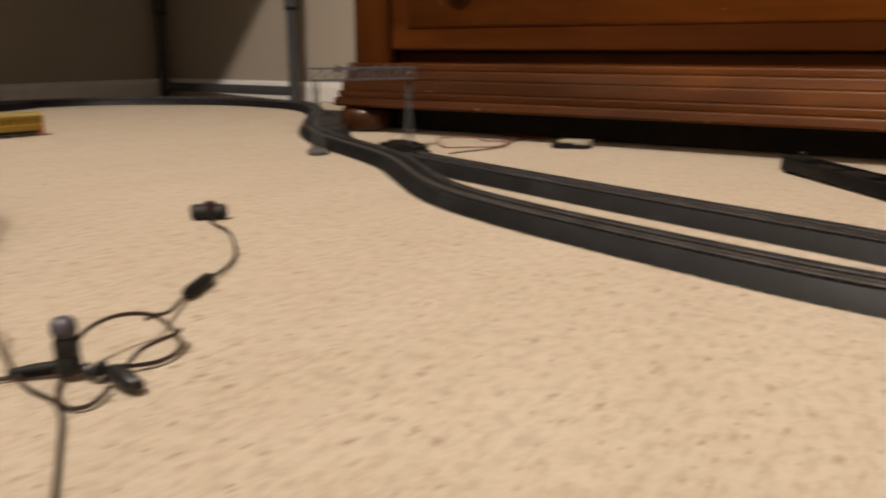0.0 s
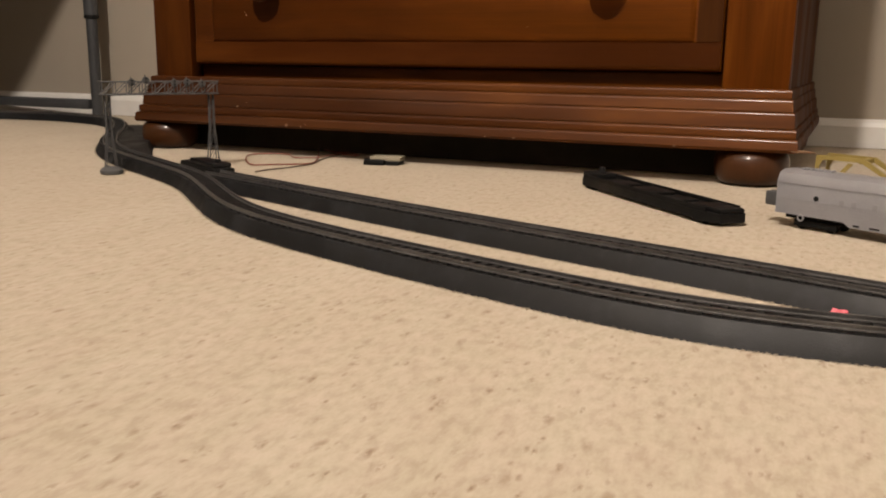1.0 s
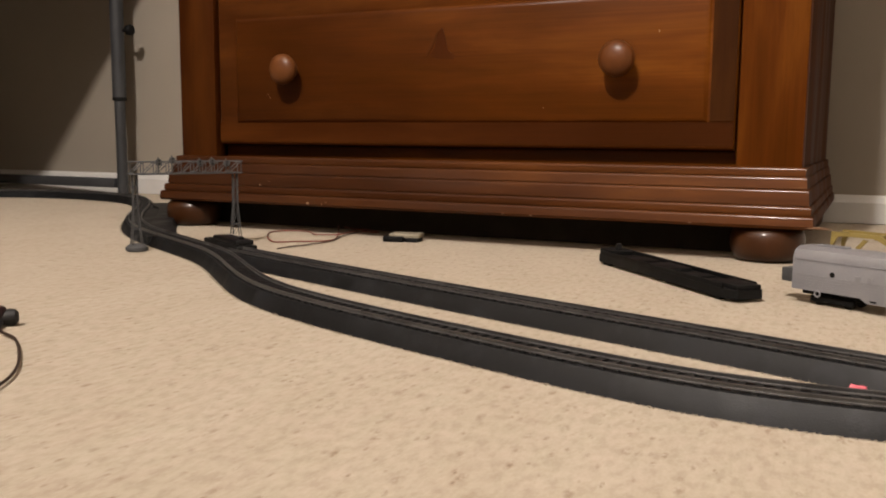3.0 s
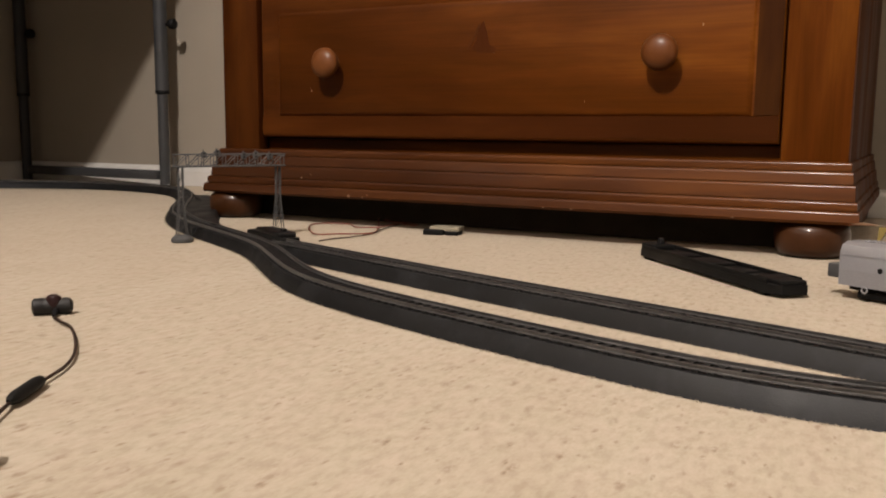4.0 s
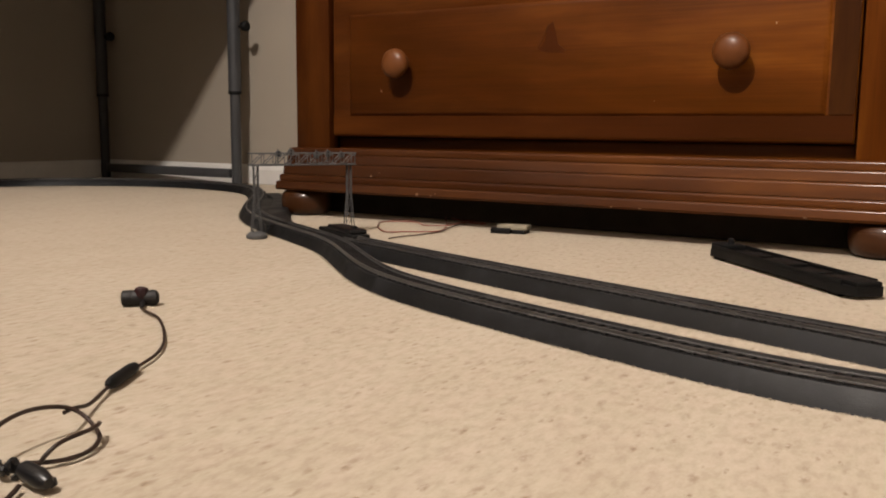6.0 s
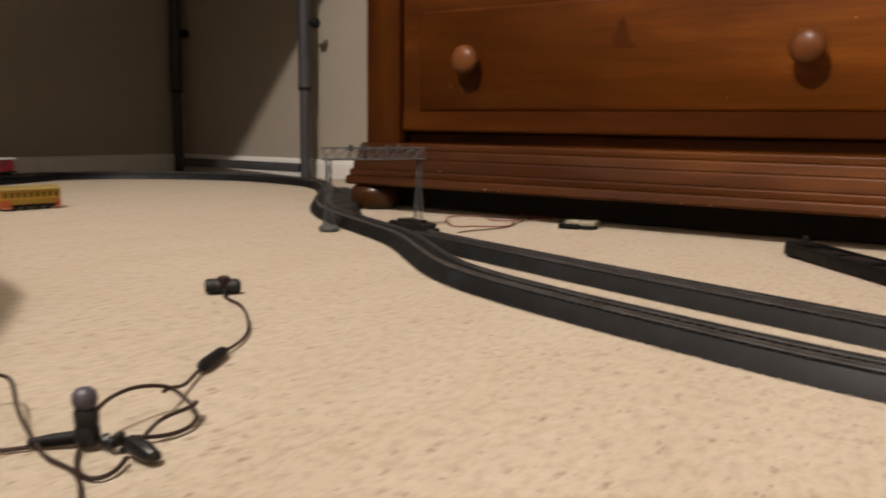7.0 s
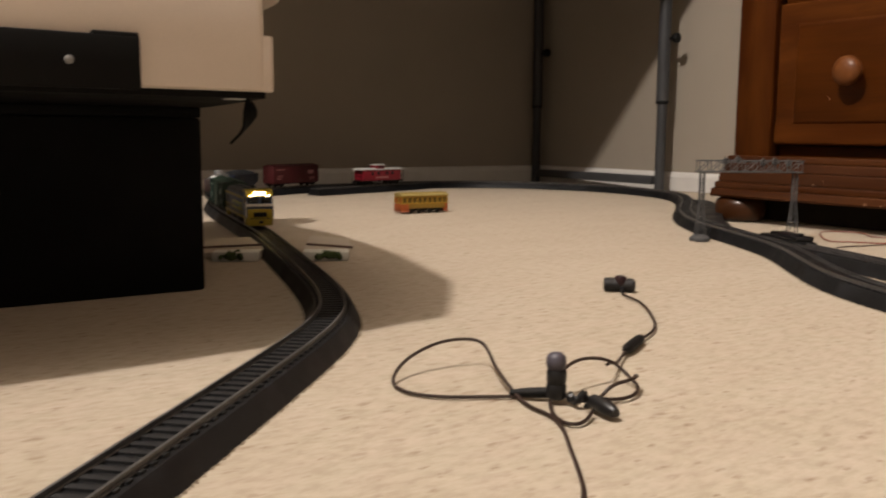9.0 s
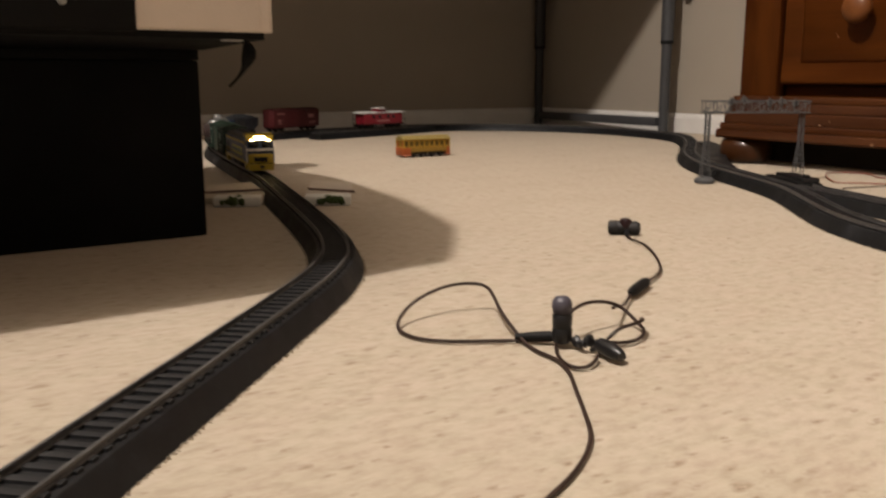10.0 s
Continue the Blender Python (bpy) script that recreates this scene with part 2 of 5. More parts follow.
RAMP = worn("beige_road_slab", (0.52, 0.46, 0.38), 0.8, vary=0.12)
KERB = worn("white_kerb_block", (0.72, 0.72, 0.68), 0.6, vary=0.12)
SHRUB = worn("dark_green_scenic_foam", (0.045, 0.072, 0.018), 0.9, vary=0.5)
ARM = worn("brown_plastic_arm", (0.10, 0.05, 0.03), 0.5)
LIGHT_ON = material("lit_headlamp", (1.0, 0.75, 0.4), 0.4)
LIGHT_ON.node_tree.nodes["Principled BSDF"].inputs["Emission Color"].default_value = (1.0, 0.72, 0.30, 1)
LIGHT_ON.node_tree.nodes["Principled BSDF"].inputs["Emission Strength"].default_value = 24.0


# ---- mesh tools ----
def bm_box(bm, x0, x1, y0, y1, z0, z1, bevel=0.0):
    made = bmesh.ops.create_cube(bm, size=1.0)["verts"]
    for v in made:
        v.co = Vector(((x0 + x1) / 2 + v.co.x * (x1 - x0), (y0 + y1) / 2 + v.co.y * (y1 - y0), (z0 + z1) / 2 + v.co.z * (z1 - z0)))
    if bevel:
        edges = list({e for v in made for e in v.link_edges})
        bmesh.ops.bevel(bm, geom=edges, offset=bevel, segments=2, affect="EDGES", profile=0.5)
    return bm


def box(x0, x1, y0, y1, z0, z1, bevel=0.0):
    return bm_box(bmesh.new(), x0, x1, y0, y1, z0, z1, bevel)


def bm_lathe(bm, profile, at=(0, 0, 0), axis="z", steps=24):
    """Turns (radius, height) pairs round an axis."""
    rings = []
    for r, h in profile:
        ring = []
        for k in range(steps):
            a = 2 * math.pi * k / steps
            p = {"z": (r * math.cos(a), r * math.sin(a), h), "y": (r * math.cos(a), h, -r * math.sin(a)), "x": (h, r * math.cos(a), r * math.sin(a))}[axis]
            ring.append(bm.verts.new(Vector(p) + Vector(at)))
        rings.append(ring)
    for a, b in zip(rings, rings[1:]):
        for k in range(steps):
            bm.faces.new((a[k], a[(k + 1) % steps], b[(k + 1) % steps], b[k]))
    bm.faces.new(rings[0][::-1])
    bm.faces.new(rings[-1])
    return bm


def lathe(profile, at=(0, 0, 0), axis="z", steps=24):
    return bm_lathe(bmesh.new(), profile, at, axis, steps)


def bm_prism(bm, outline, y0, y1, axis="y"):
    """Pushes a closed (x, z) outline along y, or a (y, z) outline along x."""
    def at(p, t):
        return (p[0], t, p[1]) if axis == "y" else (t, p[0], p[1])
    a = [bm.verts.new(at(p, y0)) for p in outline]
    b = [bm.verts.new(at(p, y1)) for p in outline]
    n = len(outline)
    for k in range(n):
        bm.faces.new((a[k], a[(k + 1) % n], b[(k + 1) % n], b[k]))
    bm.faces.new(a[::-1])
    bm.faces.new(b)
    return bm


def prism(outline, y0, y1, axis="y"):
    return bm_prism(bmesh.new(), outline, y0, y1, axis)


def smooth_path(points, step=0.01, rounds=6):
    """A smooth run through a few points, resampled at an even step."""
    pts = [Vector(p).to_3d() for p in points]
    pts = [pts[0] * 2 - pts[1], *pts, pts[-1] * 2 - pts[-2]]
    fine = []
    for a, b, c, d in zip(pts, pts[1:], pts[2:], pts[3:]):
        for k in range(24):
            t = k / 24
            fine.append(0.5 * (2 * b + (c - a) * t + (2 * a - 5 * b + 4 * c - d) * t * t + (3 * b - a - 3 * c + d) * t ** 3))
    fine.append(pts[-2])
    out, left = [fine[0]], step
    for a, b in zip(fine, fine[1:]):
        length = (b - a).length
        done = 0.0
        while length - done >= left:
            done += left
            out.append(a.lerp(b, done / length))
            left = step
        left -= length - done
    for _ in range(rounds):
        out = [out[0], *[(a + 2 * b + c) / 4 for a, b, c in zip(out, out[1:], out[2:])], out[-1]]
    return out


def bm_sweep(bm, path, outline, closed=True, before=None, after=None):
    """Carries a (side, up) outline along a path; side points to the right of travel. before, after: the path's neighbours past its ends."""
    rings = []
    longer = [before or path[0]] + list(path) + [after or path[-1]]
    for k, p in enumerate(path):
        ahead = (longer[k + 2] - longer[k]).normalized()
        right = ahead.cross(Vector((0, 0, 1)))
        right = right.normalized() if right.length > 1e-4 else Vector((1, 0, 0))
        up = right.cross(ahead)
        rings.append([bm.verts.new(p + right * s + up * u) for s, u in outline])
    n = len(outline)
    for a, b in zip(rings, rings[1:]):
        for k in range(n if closed else n - 1):
            bm.faces.new((a[k], b[k], b[(k + 1) % n], a[(k + 1) % n]))
    if closed:
        bm.faces.new(rings[0])
        bm.faces.new(rings[-1][::-1])
    return bm


def bm_ring(bm, at, radius, thick, steps=14, sides=6):
    """A thin ring standing in the x, z plane."""
    rings = []
    for k in range(steps):
        a = 2 * math.pi * k / steps
        rings.append([bm.verts.new((at[0] + math.cos(a) * (radius + thick * math.cos(b)), at[1] + thick * math.sin(b), at[2] + math.sin(a) * (radius + thick * math.cos(b)))) for b in [2 * math.pi * j / sides for j in range(sides)]])
    for a, b in zip(rings, rings[1:] + rings[:1]):
        for j in range(sides):
            bm.faces.new((a[j], b[j], b[(j + 1) % sides], a[(j + 1) % sides]))
    return bm


def tube(path, radius, sides=8):
    return bm_sweep(bmesh.new(), path, [(radius * math.cos(2 * math.pi * k / sides), radius * math.sin(2 * math.pi * k / sides)) for k in range(sides)])


def bm_rod(bm, a, b, radius, sides=6):
    return bm_sweep(bm, [Vector(a), Vector(b)], [(radius * math.cos(2 * math.pi * k / sides), radius * math.sin(2 * math.pi * k / sides)) for k in range(sides)])


def mesh_of(name, bm, mat, smooth=True):
    bmesh.ops.recalc_face_normals(bm, faces=bm.faces)
    me = bpy.data.meshes.new(name)
    bm.to_mesh(me)
    bm.free()
    me.materials.append(mat)
    if smooth:
        for p in me.polygons:
            p.use_smooth = True
        me.set_sharp_from_angle(angle=radians(38))
    return me


def part(name, bm, mat, parent=None, label="", smooth=True):
    ob = new(name, mesh_of(name, bm, mat, smooth))
    if parent is not None:
        ob.parent = parent
    if label:
        ob["label"] = label
    return ob


def thing(name, label, category, group="", at=None):
    ob = new(name)
    ob.empty_display_size = 0.02
    if at is not None:
        ob.matrix_world = at
    return tagged(ob, label, category, group)


# ---- room; its walls run a few degrees off the axes ----
WEST, EAST, NORTH, SOUTH, TALL = -1.96, 3.2, 1.624, -3.8, 2.45


def turned(x, y, degrees):
    """A turn about an upright line through (x, y)."""
    return Matrix.Translation((x, y, 0)) @ Matrix.Rotation(radians(degrees), 4, "Z") @ Matrix.Translation((-x, -y, 0))


ROOM = turned(-1.45, 1.65, -4.2)
NORTH_TURN = turned(-1.90, 1.657, 3.0) @ ROOM


def structure(name, bm, mat, label, category):
    ob = tagged(part(name, bm, mat, None, label, False), label, category, kind="structure")
    ob.matrix_world = ROOM
    return ob


structure("floor", box(WEST - 0.1, EAST + 0.1, SOUTH - 0.1, NORTH + 0.4, -0.08, -0.0012), CARPET, "cream flecked cut-pile carpet across the whole room", "carpet")


def pile_patch(x0, x1, y0, y1, step):
    """Uneven tufts of the carpet where the camera is close, as one height field."""
    r = np.random.default_rng(5)
    nx, ny = int((x1 - x0) / step), int((y1 - y0) / step)
    gx, gy = np.meshgrid(np.linspace(x0, x1, nx), np.linspace(y0, y1, ny), indexing="ij")
    lumps = r.random((nx, ny))
    for _ in range(1):
        lumps = (lumps * 2 + np.roll(lumps, 1, 0) + np.roll(lumps, -1, 0) + np.roll(lumps, 1, 1) + np.roll(lumps, -1, 1)) / 6
    wide = r.random((nx // 4 + 2, ny // 4 + 2)).repeat(4, 0).repeat(4, 1)[:nx, :ny]
    for _ in range(3):
        wide = (wide * 2 + np.roll(wide, 1, 0) + np.roll(wide, -1, 0) + np.roll(wide, 1, 1) + np.roll(wide, -1, 1)) / 6
    z = 0.0003 * (lumps - 0.8) + 0.0001 * (wide - 0.5)
    edge = np.minimum.reduce([gx - x0, x1 - gx, gy - y0, y1 - gy])
    z = np.where(edge < step, -0.004, z) 
    gx, gy = gx + r.uniform(-0.35, 0.35, gx.shape) * step, gy + r.uniform(-0.35, 0.35, gy.shape) * step
    k = np.arange(nx * ny).reshape(nx, ny)
    faces = np.stack([k[:-1, :-1], k[1:, :-1], k[1:, 1:], k[:-1, 1:]], -1).reshape(-1, 4)
    me = bpy.data.meshes.new("carpet_pile")
    me.vertices.add(nx * ny)
    me.vertices.foreach_set("co", np.stack([gx, gy, z], -1).ravel())
    me.loops.add(faces.size)
    me.loops.foreach_set("vertex_index", faces.ravel())
    me.polygons.add(len(faces))
    me.polygons.foreach_set("loop_start", np.arange(0, faces.size, 4))
    me.update(calc_edges=True)
    me.validate()
    me.polygons.foreach_set("use_smooth", np.ones(len(faces), bool))
    me.materials.append(CARPET)
    return me


pile = new("carpet_pile", pile_patch(-1.25, 0.30, -0.15, 1.10, 0.0024))
tagged(pile, "cream flecked carpet pile with uneven tufts", "carpet", kind="stuff")
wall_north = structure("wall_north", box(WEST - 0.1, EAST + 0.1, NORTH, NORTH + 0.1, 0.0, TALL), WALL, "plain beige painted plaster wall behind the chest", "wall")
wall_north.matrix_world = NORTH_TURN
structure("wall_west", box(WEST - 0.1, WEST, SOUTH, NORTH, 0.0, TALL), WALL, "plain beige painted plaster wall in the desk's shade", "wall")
# unseen walls that close the room and reflect fill light into it
structure("wall_south", box(WEST - 0.1, EAST + 0.1, SOUTH - 0.1, SOUTH, 0.0, TALL), WALL_BOUNCE, "plain unseen wall, paler to bounce fill light", "wall")
structure("wall_east", box(EAST, EAST + 0.1, SOUTH, NORTH + 0.3, 0.0, TALL), WALL_BOUNCE, "plain unseen wall, paler to bounce fill light", "wall")
structure("ceiling", box(WEST - 0.1, EAST + 0.1, SOUTH - 0.1, NORTH + 0.4, TALL, TALL + 0.1), CEILING, "plain off-white painted ceiling", "ceiling")
SKIRT = [(0.0, 0.0), (0.012, 0.0), (0.012, 0.034), (0.009, 0.041), (0.004, 0.046), (0.0, 0.046)]
bm = prism([(NORTH - a, b) for a, b in SKIRT], WEST, EAST, "x")
structure("baseboard", bm, TRIM, "low white painted baseboard along the wall", "baseboard").matrix_world = NORTH_TURN
bm = prism([(WEST + a, b) for a, b in SKIRT], SOUTH, NORTH - 0.012, "y")
structure("baseboard", bm, TRIM, "low white painted baseboard along the wall", "baseboard")


# ---- chest of drawers ----
CX0, CX1, CY0, CY1 = -0.853, -0.010, 1.035, 1.510
CHEST_TOP = 1.06
chest = thing("chest_of_drawers", "reddish-brown stained pine chest of drawers on bun feet", "chest of drawers", at=Matrix.Translation((-0.890, 1.1056, -0.0062)) @ Matrix.Rotation(radians(-3.1), 4, "Z") @ Matrix.Diagonal((1.045, 1.045, 1.045, 1)) @ Matrix.Translation((0.853, -1.035, 0)))
DX0, DX1 = -0.789, -0.078
DRAWERS = [(0.124, 0.326), (0.352, 0.552), (0.578, 0.778), (0.804, 0.984)]
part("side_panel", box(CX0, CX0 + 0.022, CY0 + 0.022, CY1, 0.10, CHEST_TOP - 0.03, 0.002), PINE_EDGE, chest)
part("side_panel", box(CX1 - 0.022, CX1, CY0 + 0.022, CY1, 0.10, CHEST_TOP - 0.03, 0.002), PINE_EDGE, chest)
part("back_panel", box(CX0 + 0.022, CX1 - 0.022, CY1 - 0.012, CY1, 0.10, CHEST_TOP - 0.03), PINE_UP, chest)
# set low so less bounced light gets under the chest
part("base_board", box(CX0 + 0.022, CX1 - 0.022, CY0 + 0.047, CY1 - 0.012, 0.044, 0.056), PINE, chest)
part("corner_stile", box(CX0, DX0, CY0, CY0 + 0.022, 0.10, CHEST_TOP - 0.03, 0.003), PINE_UP, chest)
part("corner_stile", box(DX1, CX1, CY0, CY0 + 0.022, 0.10, CHEST_TOP - 0.03, 0.003), PINE_UP, chest)
for low, high in zip([0.10] + [d[1] + 0.002 for d in DRAWERS], [d[0] - 0.002 for d in DRAWERS[:1]] + [d[0] - 0.002 for d in DRAWERS[1:]] + [CHEST_TOP - 0.03]):
    part("drawer_rail", box(DX0, DX1, CY0 + 0.0235, CY0 + 0.034, low, high, 0.0015), PINE, chest)
part("top_board", box(CX0 - 0.02, CX1 + 0.02, CY0 - 0.025, CY1, CHEST_TOP - 0.03, CHEST_TOP, 0.008), PINE, chest)


def raised_panel(x0, x1, z0, z1, y, depth, rise, margin):
    """A drawer front: flat border, sunk step, and a raised field inside it."""
    bm = bmesh.new()
    def ring(m, yy):
        return [bm.verts.new((a, yy, b)) for a, b in ((x0 + m, z0 + m), (x1 - m, z0 + m), (x1 - m, z1 - m), (x0 + m, z1 - m))]
    rings = [ring(0, y + depth), ring(0, y + 0.002), ring(0.002, y), ring(margin - 0.006, y + 0.0012), ring(margin - 0.002, y + 0.0026), ring(margin, y + 0.0026), ring(margin + 0.003, y - rise + 0.001), ring(margin + 0.006, y - rise)]
    for a, b in zip(rings, rings[1:]):
        for k in range(4):
            bm.faces.new((a[k], a[(k + 1) % 4], b[(k + 1) % 4], b[k]))
    bm.faces.new(rings[-1])
    bm.faces.new(rings[0][::-1])
    return bm


KNOB = [(0.0105, 0.0000), (0.0105, -0.0032), (0.0085, -0.0064), (0.0088, -0.0088), (0.0135, -0.0116), (0.0185, -0.0152), (0.0203, -0.0196), (0.0198, -0.0240), (0.0165, -0.0284), (0.0105, -0.0312), (0.0040, -0.0324), (0.0006, -0.0326)]
for n, (low, high) in enumerate(DRAWERS):
    front = part("drawer", raised_panel(DX0 + 0.003, DX1 - 0.003, low, high, CY0 + 0.006, 0.014, 0.0010, 0.030), PINE, chest)
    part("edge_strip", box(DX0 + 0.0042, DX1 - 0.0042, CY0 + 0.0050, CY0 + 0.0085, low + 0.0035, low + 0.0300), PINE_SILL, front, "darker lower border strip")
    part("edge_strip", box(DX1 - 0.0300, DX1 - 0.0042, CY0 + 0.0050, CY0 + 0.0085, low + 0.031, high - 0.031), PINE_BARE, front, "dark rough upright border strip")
    for x in (-0.660, -0.208):
        part("knob", lathe(KNOB, (x, CY0 + 0.0042, (low + high) / 2 - 0.001), "y", 32), PINE_KNOB, front, "round turned orange-brown wooden knob")
rng = random.Random(9)
for x, z, w in ((-0.697, 0.188, 0.0020), (-0.166, 0.254, 0.0016), (-0.700, 0.192, 0.0012), (-0.30, 0.171, 0.0008)):
    speck = bmesh.new()
    bmesh.ops.create_icosphere(speck, subdivisions=1, radius=0.5)
    for v in speck.verts:
        v.co = Vector((x + v.co.x * w * 0.8, CY0 + 0.0046 + v.co.y * 0.0012, z + v.co.z * w * rng.uniform(0.8, 1.7)))
    part("chip", speck, SPECK, chest, "pale chipped speck in the finish")
# skirting mould round three sides, mitred at the corners
def mould_step(out, high, low, slope=0.0):
    """One step of the moulding: a rounded upper edge, a face that leans out by slope, and a fine groove below it."""
    return [(out - 0.0030, high), (out - 0.0014, high - 0.0004), (out - 0.0004, high - 0.0013), (out, high - 0.0028), (out + slope, low), (out + slope - 0.0013, low - 0.0001), (out + slope - 0.0013, low - 0.0009)]


MOULD = [(0.0, 0.1068)] + mould_step(0.0080, 0.1065, 0.0978) + mould_step(0.0120, 0.0968, 0.0848, 0.0020) + mould_step(0.0185, 0.0838, 0.0678, 0.0020) + mould_step(0.0255, 0.0668, 0.0580) + mould_step(0.0308, 0.0570, 0.0470, 0.0014)[:5] + [(0.0305, 0.0440), (0.0, 0.0435)]
SIDE_OUT = 0.47
CORNERS = ((CX0, CY1, -1, 0), (CX0, CY0, -1, -1), (CX1, CY0, 1, -1), (CX1, CY1, 1, 0))


def mould_run(first, second):
    """One mitred length of the moulding from corner to corner."""
    bm = bmesh.new()
    a, b = [[bm.verts.new((x + sx * out * SIDE_OUT, y + sy * out, z)) for out, z in MOULD] for x, y, sx, sy in (first, second)]
    for k in range(len(MOULD)):
        bm.faces.new((a[k], b[k], b[(k + 1) % len(MOULD)], a[(k + 1) % len(MOULD)]))
    bm.faces.new(a)
    bm.faces.new(b[::-1])
    return bm


mould = part("plinth_moulding", mould_run(CORNERS[1], CORNERS[2]), PINE_RED, chest, "red-brown stepped plinth moulding with chipped lower edge")
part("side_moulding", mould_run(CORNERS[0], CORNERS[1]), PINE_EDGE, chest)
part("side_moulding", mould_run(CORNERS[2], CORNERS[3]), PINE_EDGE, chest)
part("plinth_frame", box(CX0 + 0.001, CX1 - 0.001, CY0 + 0.0225, CY0 + 0.045, 0.048, 0.098), PINE_RED, chest)
# added sheet: its dark colour stands for the shade between the feet
part("under_shade", box(CX0 + 0.010, CX1 - 0.010, CY0 + 0.048, CY0 + 0.060, 0.0075, 0.0500, 0.001), SHADE_DARK, chest, "added dark board standing in for the shade under the chest")
rng = random.Random(4)
for x, z, w, h in ((-0.612, 0.0475, 0.006, 0.004), (-0.590, 0.0470, 0.0025, 0.003), (-0.583, 0.0500, 0.0022, 0.002), (-0.335, 0.0465, 0.003, 0.002), (-0.300, 0.0462, 0.004, 0.002), (-0.118, 0.0465, 0.004, 0.002), (0.010, 0.0462, 0.024, 0.003), (-0.697, 0.069, 0.0022, 0.0022), (-0.711, 0.0660, 0.0022, 0.0018), (-0.682, 0.0745, 0.0015, 0.001)):
    yy = CY0 - (0.0316 if z < 0.052 else 0.0215)
    chip = bmesh.new()
    bmesh.ops.create_icosphere(chip, subdivisions=2, radius=0.5)
    for v in chip.verts:
        v.co = Vector((x + v.co.x * w * rng.uniform(0.8, 1.2), yy + v.co.y * 0.0016, z + v.co.z * h * rng.uniform(0.7, 1.3)))
    part("chip", chip, CHIP if z < 0.052 else SPECK, mould, "pale bare chipped wood")
BUN = [(0.026, 0.0), (0.034, 0.0012), (0.0395, 0.005), (0.0430, 0.012), (0.0446, 0.021), (0.0444, 0.030), (0.0425, 0.0370), (0.038, 0.0415), (0.034, 0.0435)]
for x, y in ((-0.838, 1.041), (-0.042, 1.042), (-0.842, 1.44), (-0.044, 1.44)):
    part("bun_foot", lathe([(r * 0.87, 0.0060 + 0.862 * h) for r, h in BUN], (x, y, 0.0), "z", 36), PINE_FOOT, chest, "dark brown glossy turned bun foot")
part("knot_mark", prism([(-0.4340, 0.2705), (-0.4415, 0.262), (-0.4440, 0.247), (-0.4520, 0.236), (-0.4400, 0.2325), (-0.4180, 0.2310), (-0.4160, 0.2360), (-0.4260, 0.2420), (-0.4300, 0.2590)], CY0 + 0.0047, CY0 + 0.006), GRAIN_DARK, chest, "dark knot grain")
part("grain_flare", prism([(-0.4380, 0.2680), (-0.4410, 0.2665), (-0.4580, 0.2370), (-0.4550, 0.2360), (-0.4480, 0.2450)], CY0 + 0.0044, CY0 + 0.006), GRAIN_PALE, chest, "pale flared grain")

# ---- desk standing in the corner: its leg frame and top ----
desk = thing("desk", "grey steel-legged desk standing in the corner", "desk", at=turned(-1.418, 1.546, -4.2))
for y in (1.578, -0.03):
    for x, mat in ((-1.447, LEG_GREY), (-1.938, LEG_DARK)):
        leg = part("leg", lathe([(0.0118, 0.0), (0.0118, 0.30)], (x, y, 0), "z", 24), mat, desk)
        part("leg_sleeve", lathe([(0.0150, 0.216), (0.0150, 0.70)], (x, y, 0), "z", 24), mat, desk, "wider outer steel leg tube")
        part("sleeve_ring", lathe([(0.0140, 0.2110), (0.0156, 0.2120), (0.0156, 0.2180), (0.0140, 0.2190)], (x, y, 0), "z", 24), BLACK, desk, "black plastic sleeve ring")
        part("clamp_knob", lathe([(0.004, 0.0), (0.004, 0.012), (0.011, 0.014), (0.012, 0.024), (0.009, 0.027)], (x + 0.0136, y + 0.004, 0.365), "x", 16), BLACK, desk)
    part("foot_bar", box(-1.922, -1.463, y - 0.011, y + 0.011, 0.016, 0.037, 0.003), LEG_GREY, desk, "flat grey steel foot bar")
part("desktop", box(-1.955, -1.236, -0.10, 1.62, 0.70, 0.725, 0.003), BLACK, desk, "dark desktop")


# ---- model railway track ----
ROAD_TOP, RAIL_TOP, GAUGE = 0.0122, 0.0160, 0.0165
ROAD = [(-0.0200, 0.0), (-0.0194, 0.0012), (-0.0148, 0.0112), (-0.0138, ROAD_TOP), (0.0138, ROAD_TOP), (0.0148, 0.0112), (0.0194, 0.0012), (0.0200, 0.0)]
RAIL_SHAPE = [(-0.0012, 0.0), (-0.0012, 0.0006), (-0.0004, 0.0009), (-0.0004, 0.0019), (-0.0007, 0.0022), (-0.0007, 0.0030), (0.0007, 0.0030), (0.0007, 0.0022), (0.0004, 0.0019), (0.0004, 0.0009), (0.0012, 0.0006), (0.0012, 0.0)]
sleeper_mesh = mesh_of("sleeper", box(-0.0019, 0.0019, -0.0118, 0.0118, 0.0, 0.0029), SLEEPER, False)


def right_of(path, k):
    return (path[min(k + 1, len(path) - 1)] - path[max(k - 1, 0)]).normalized().cross(Vector((0, 0, 1))).normalized()


def shifted(path, side, up=0.0):
    return [p + right_of(path, k) * side + Vector((0, 0, up)) for k, p in enumerate(path)]


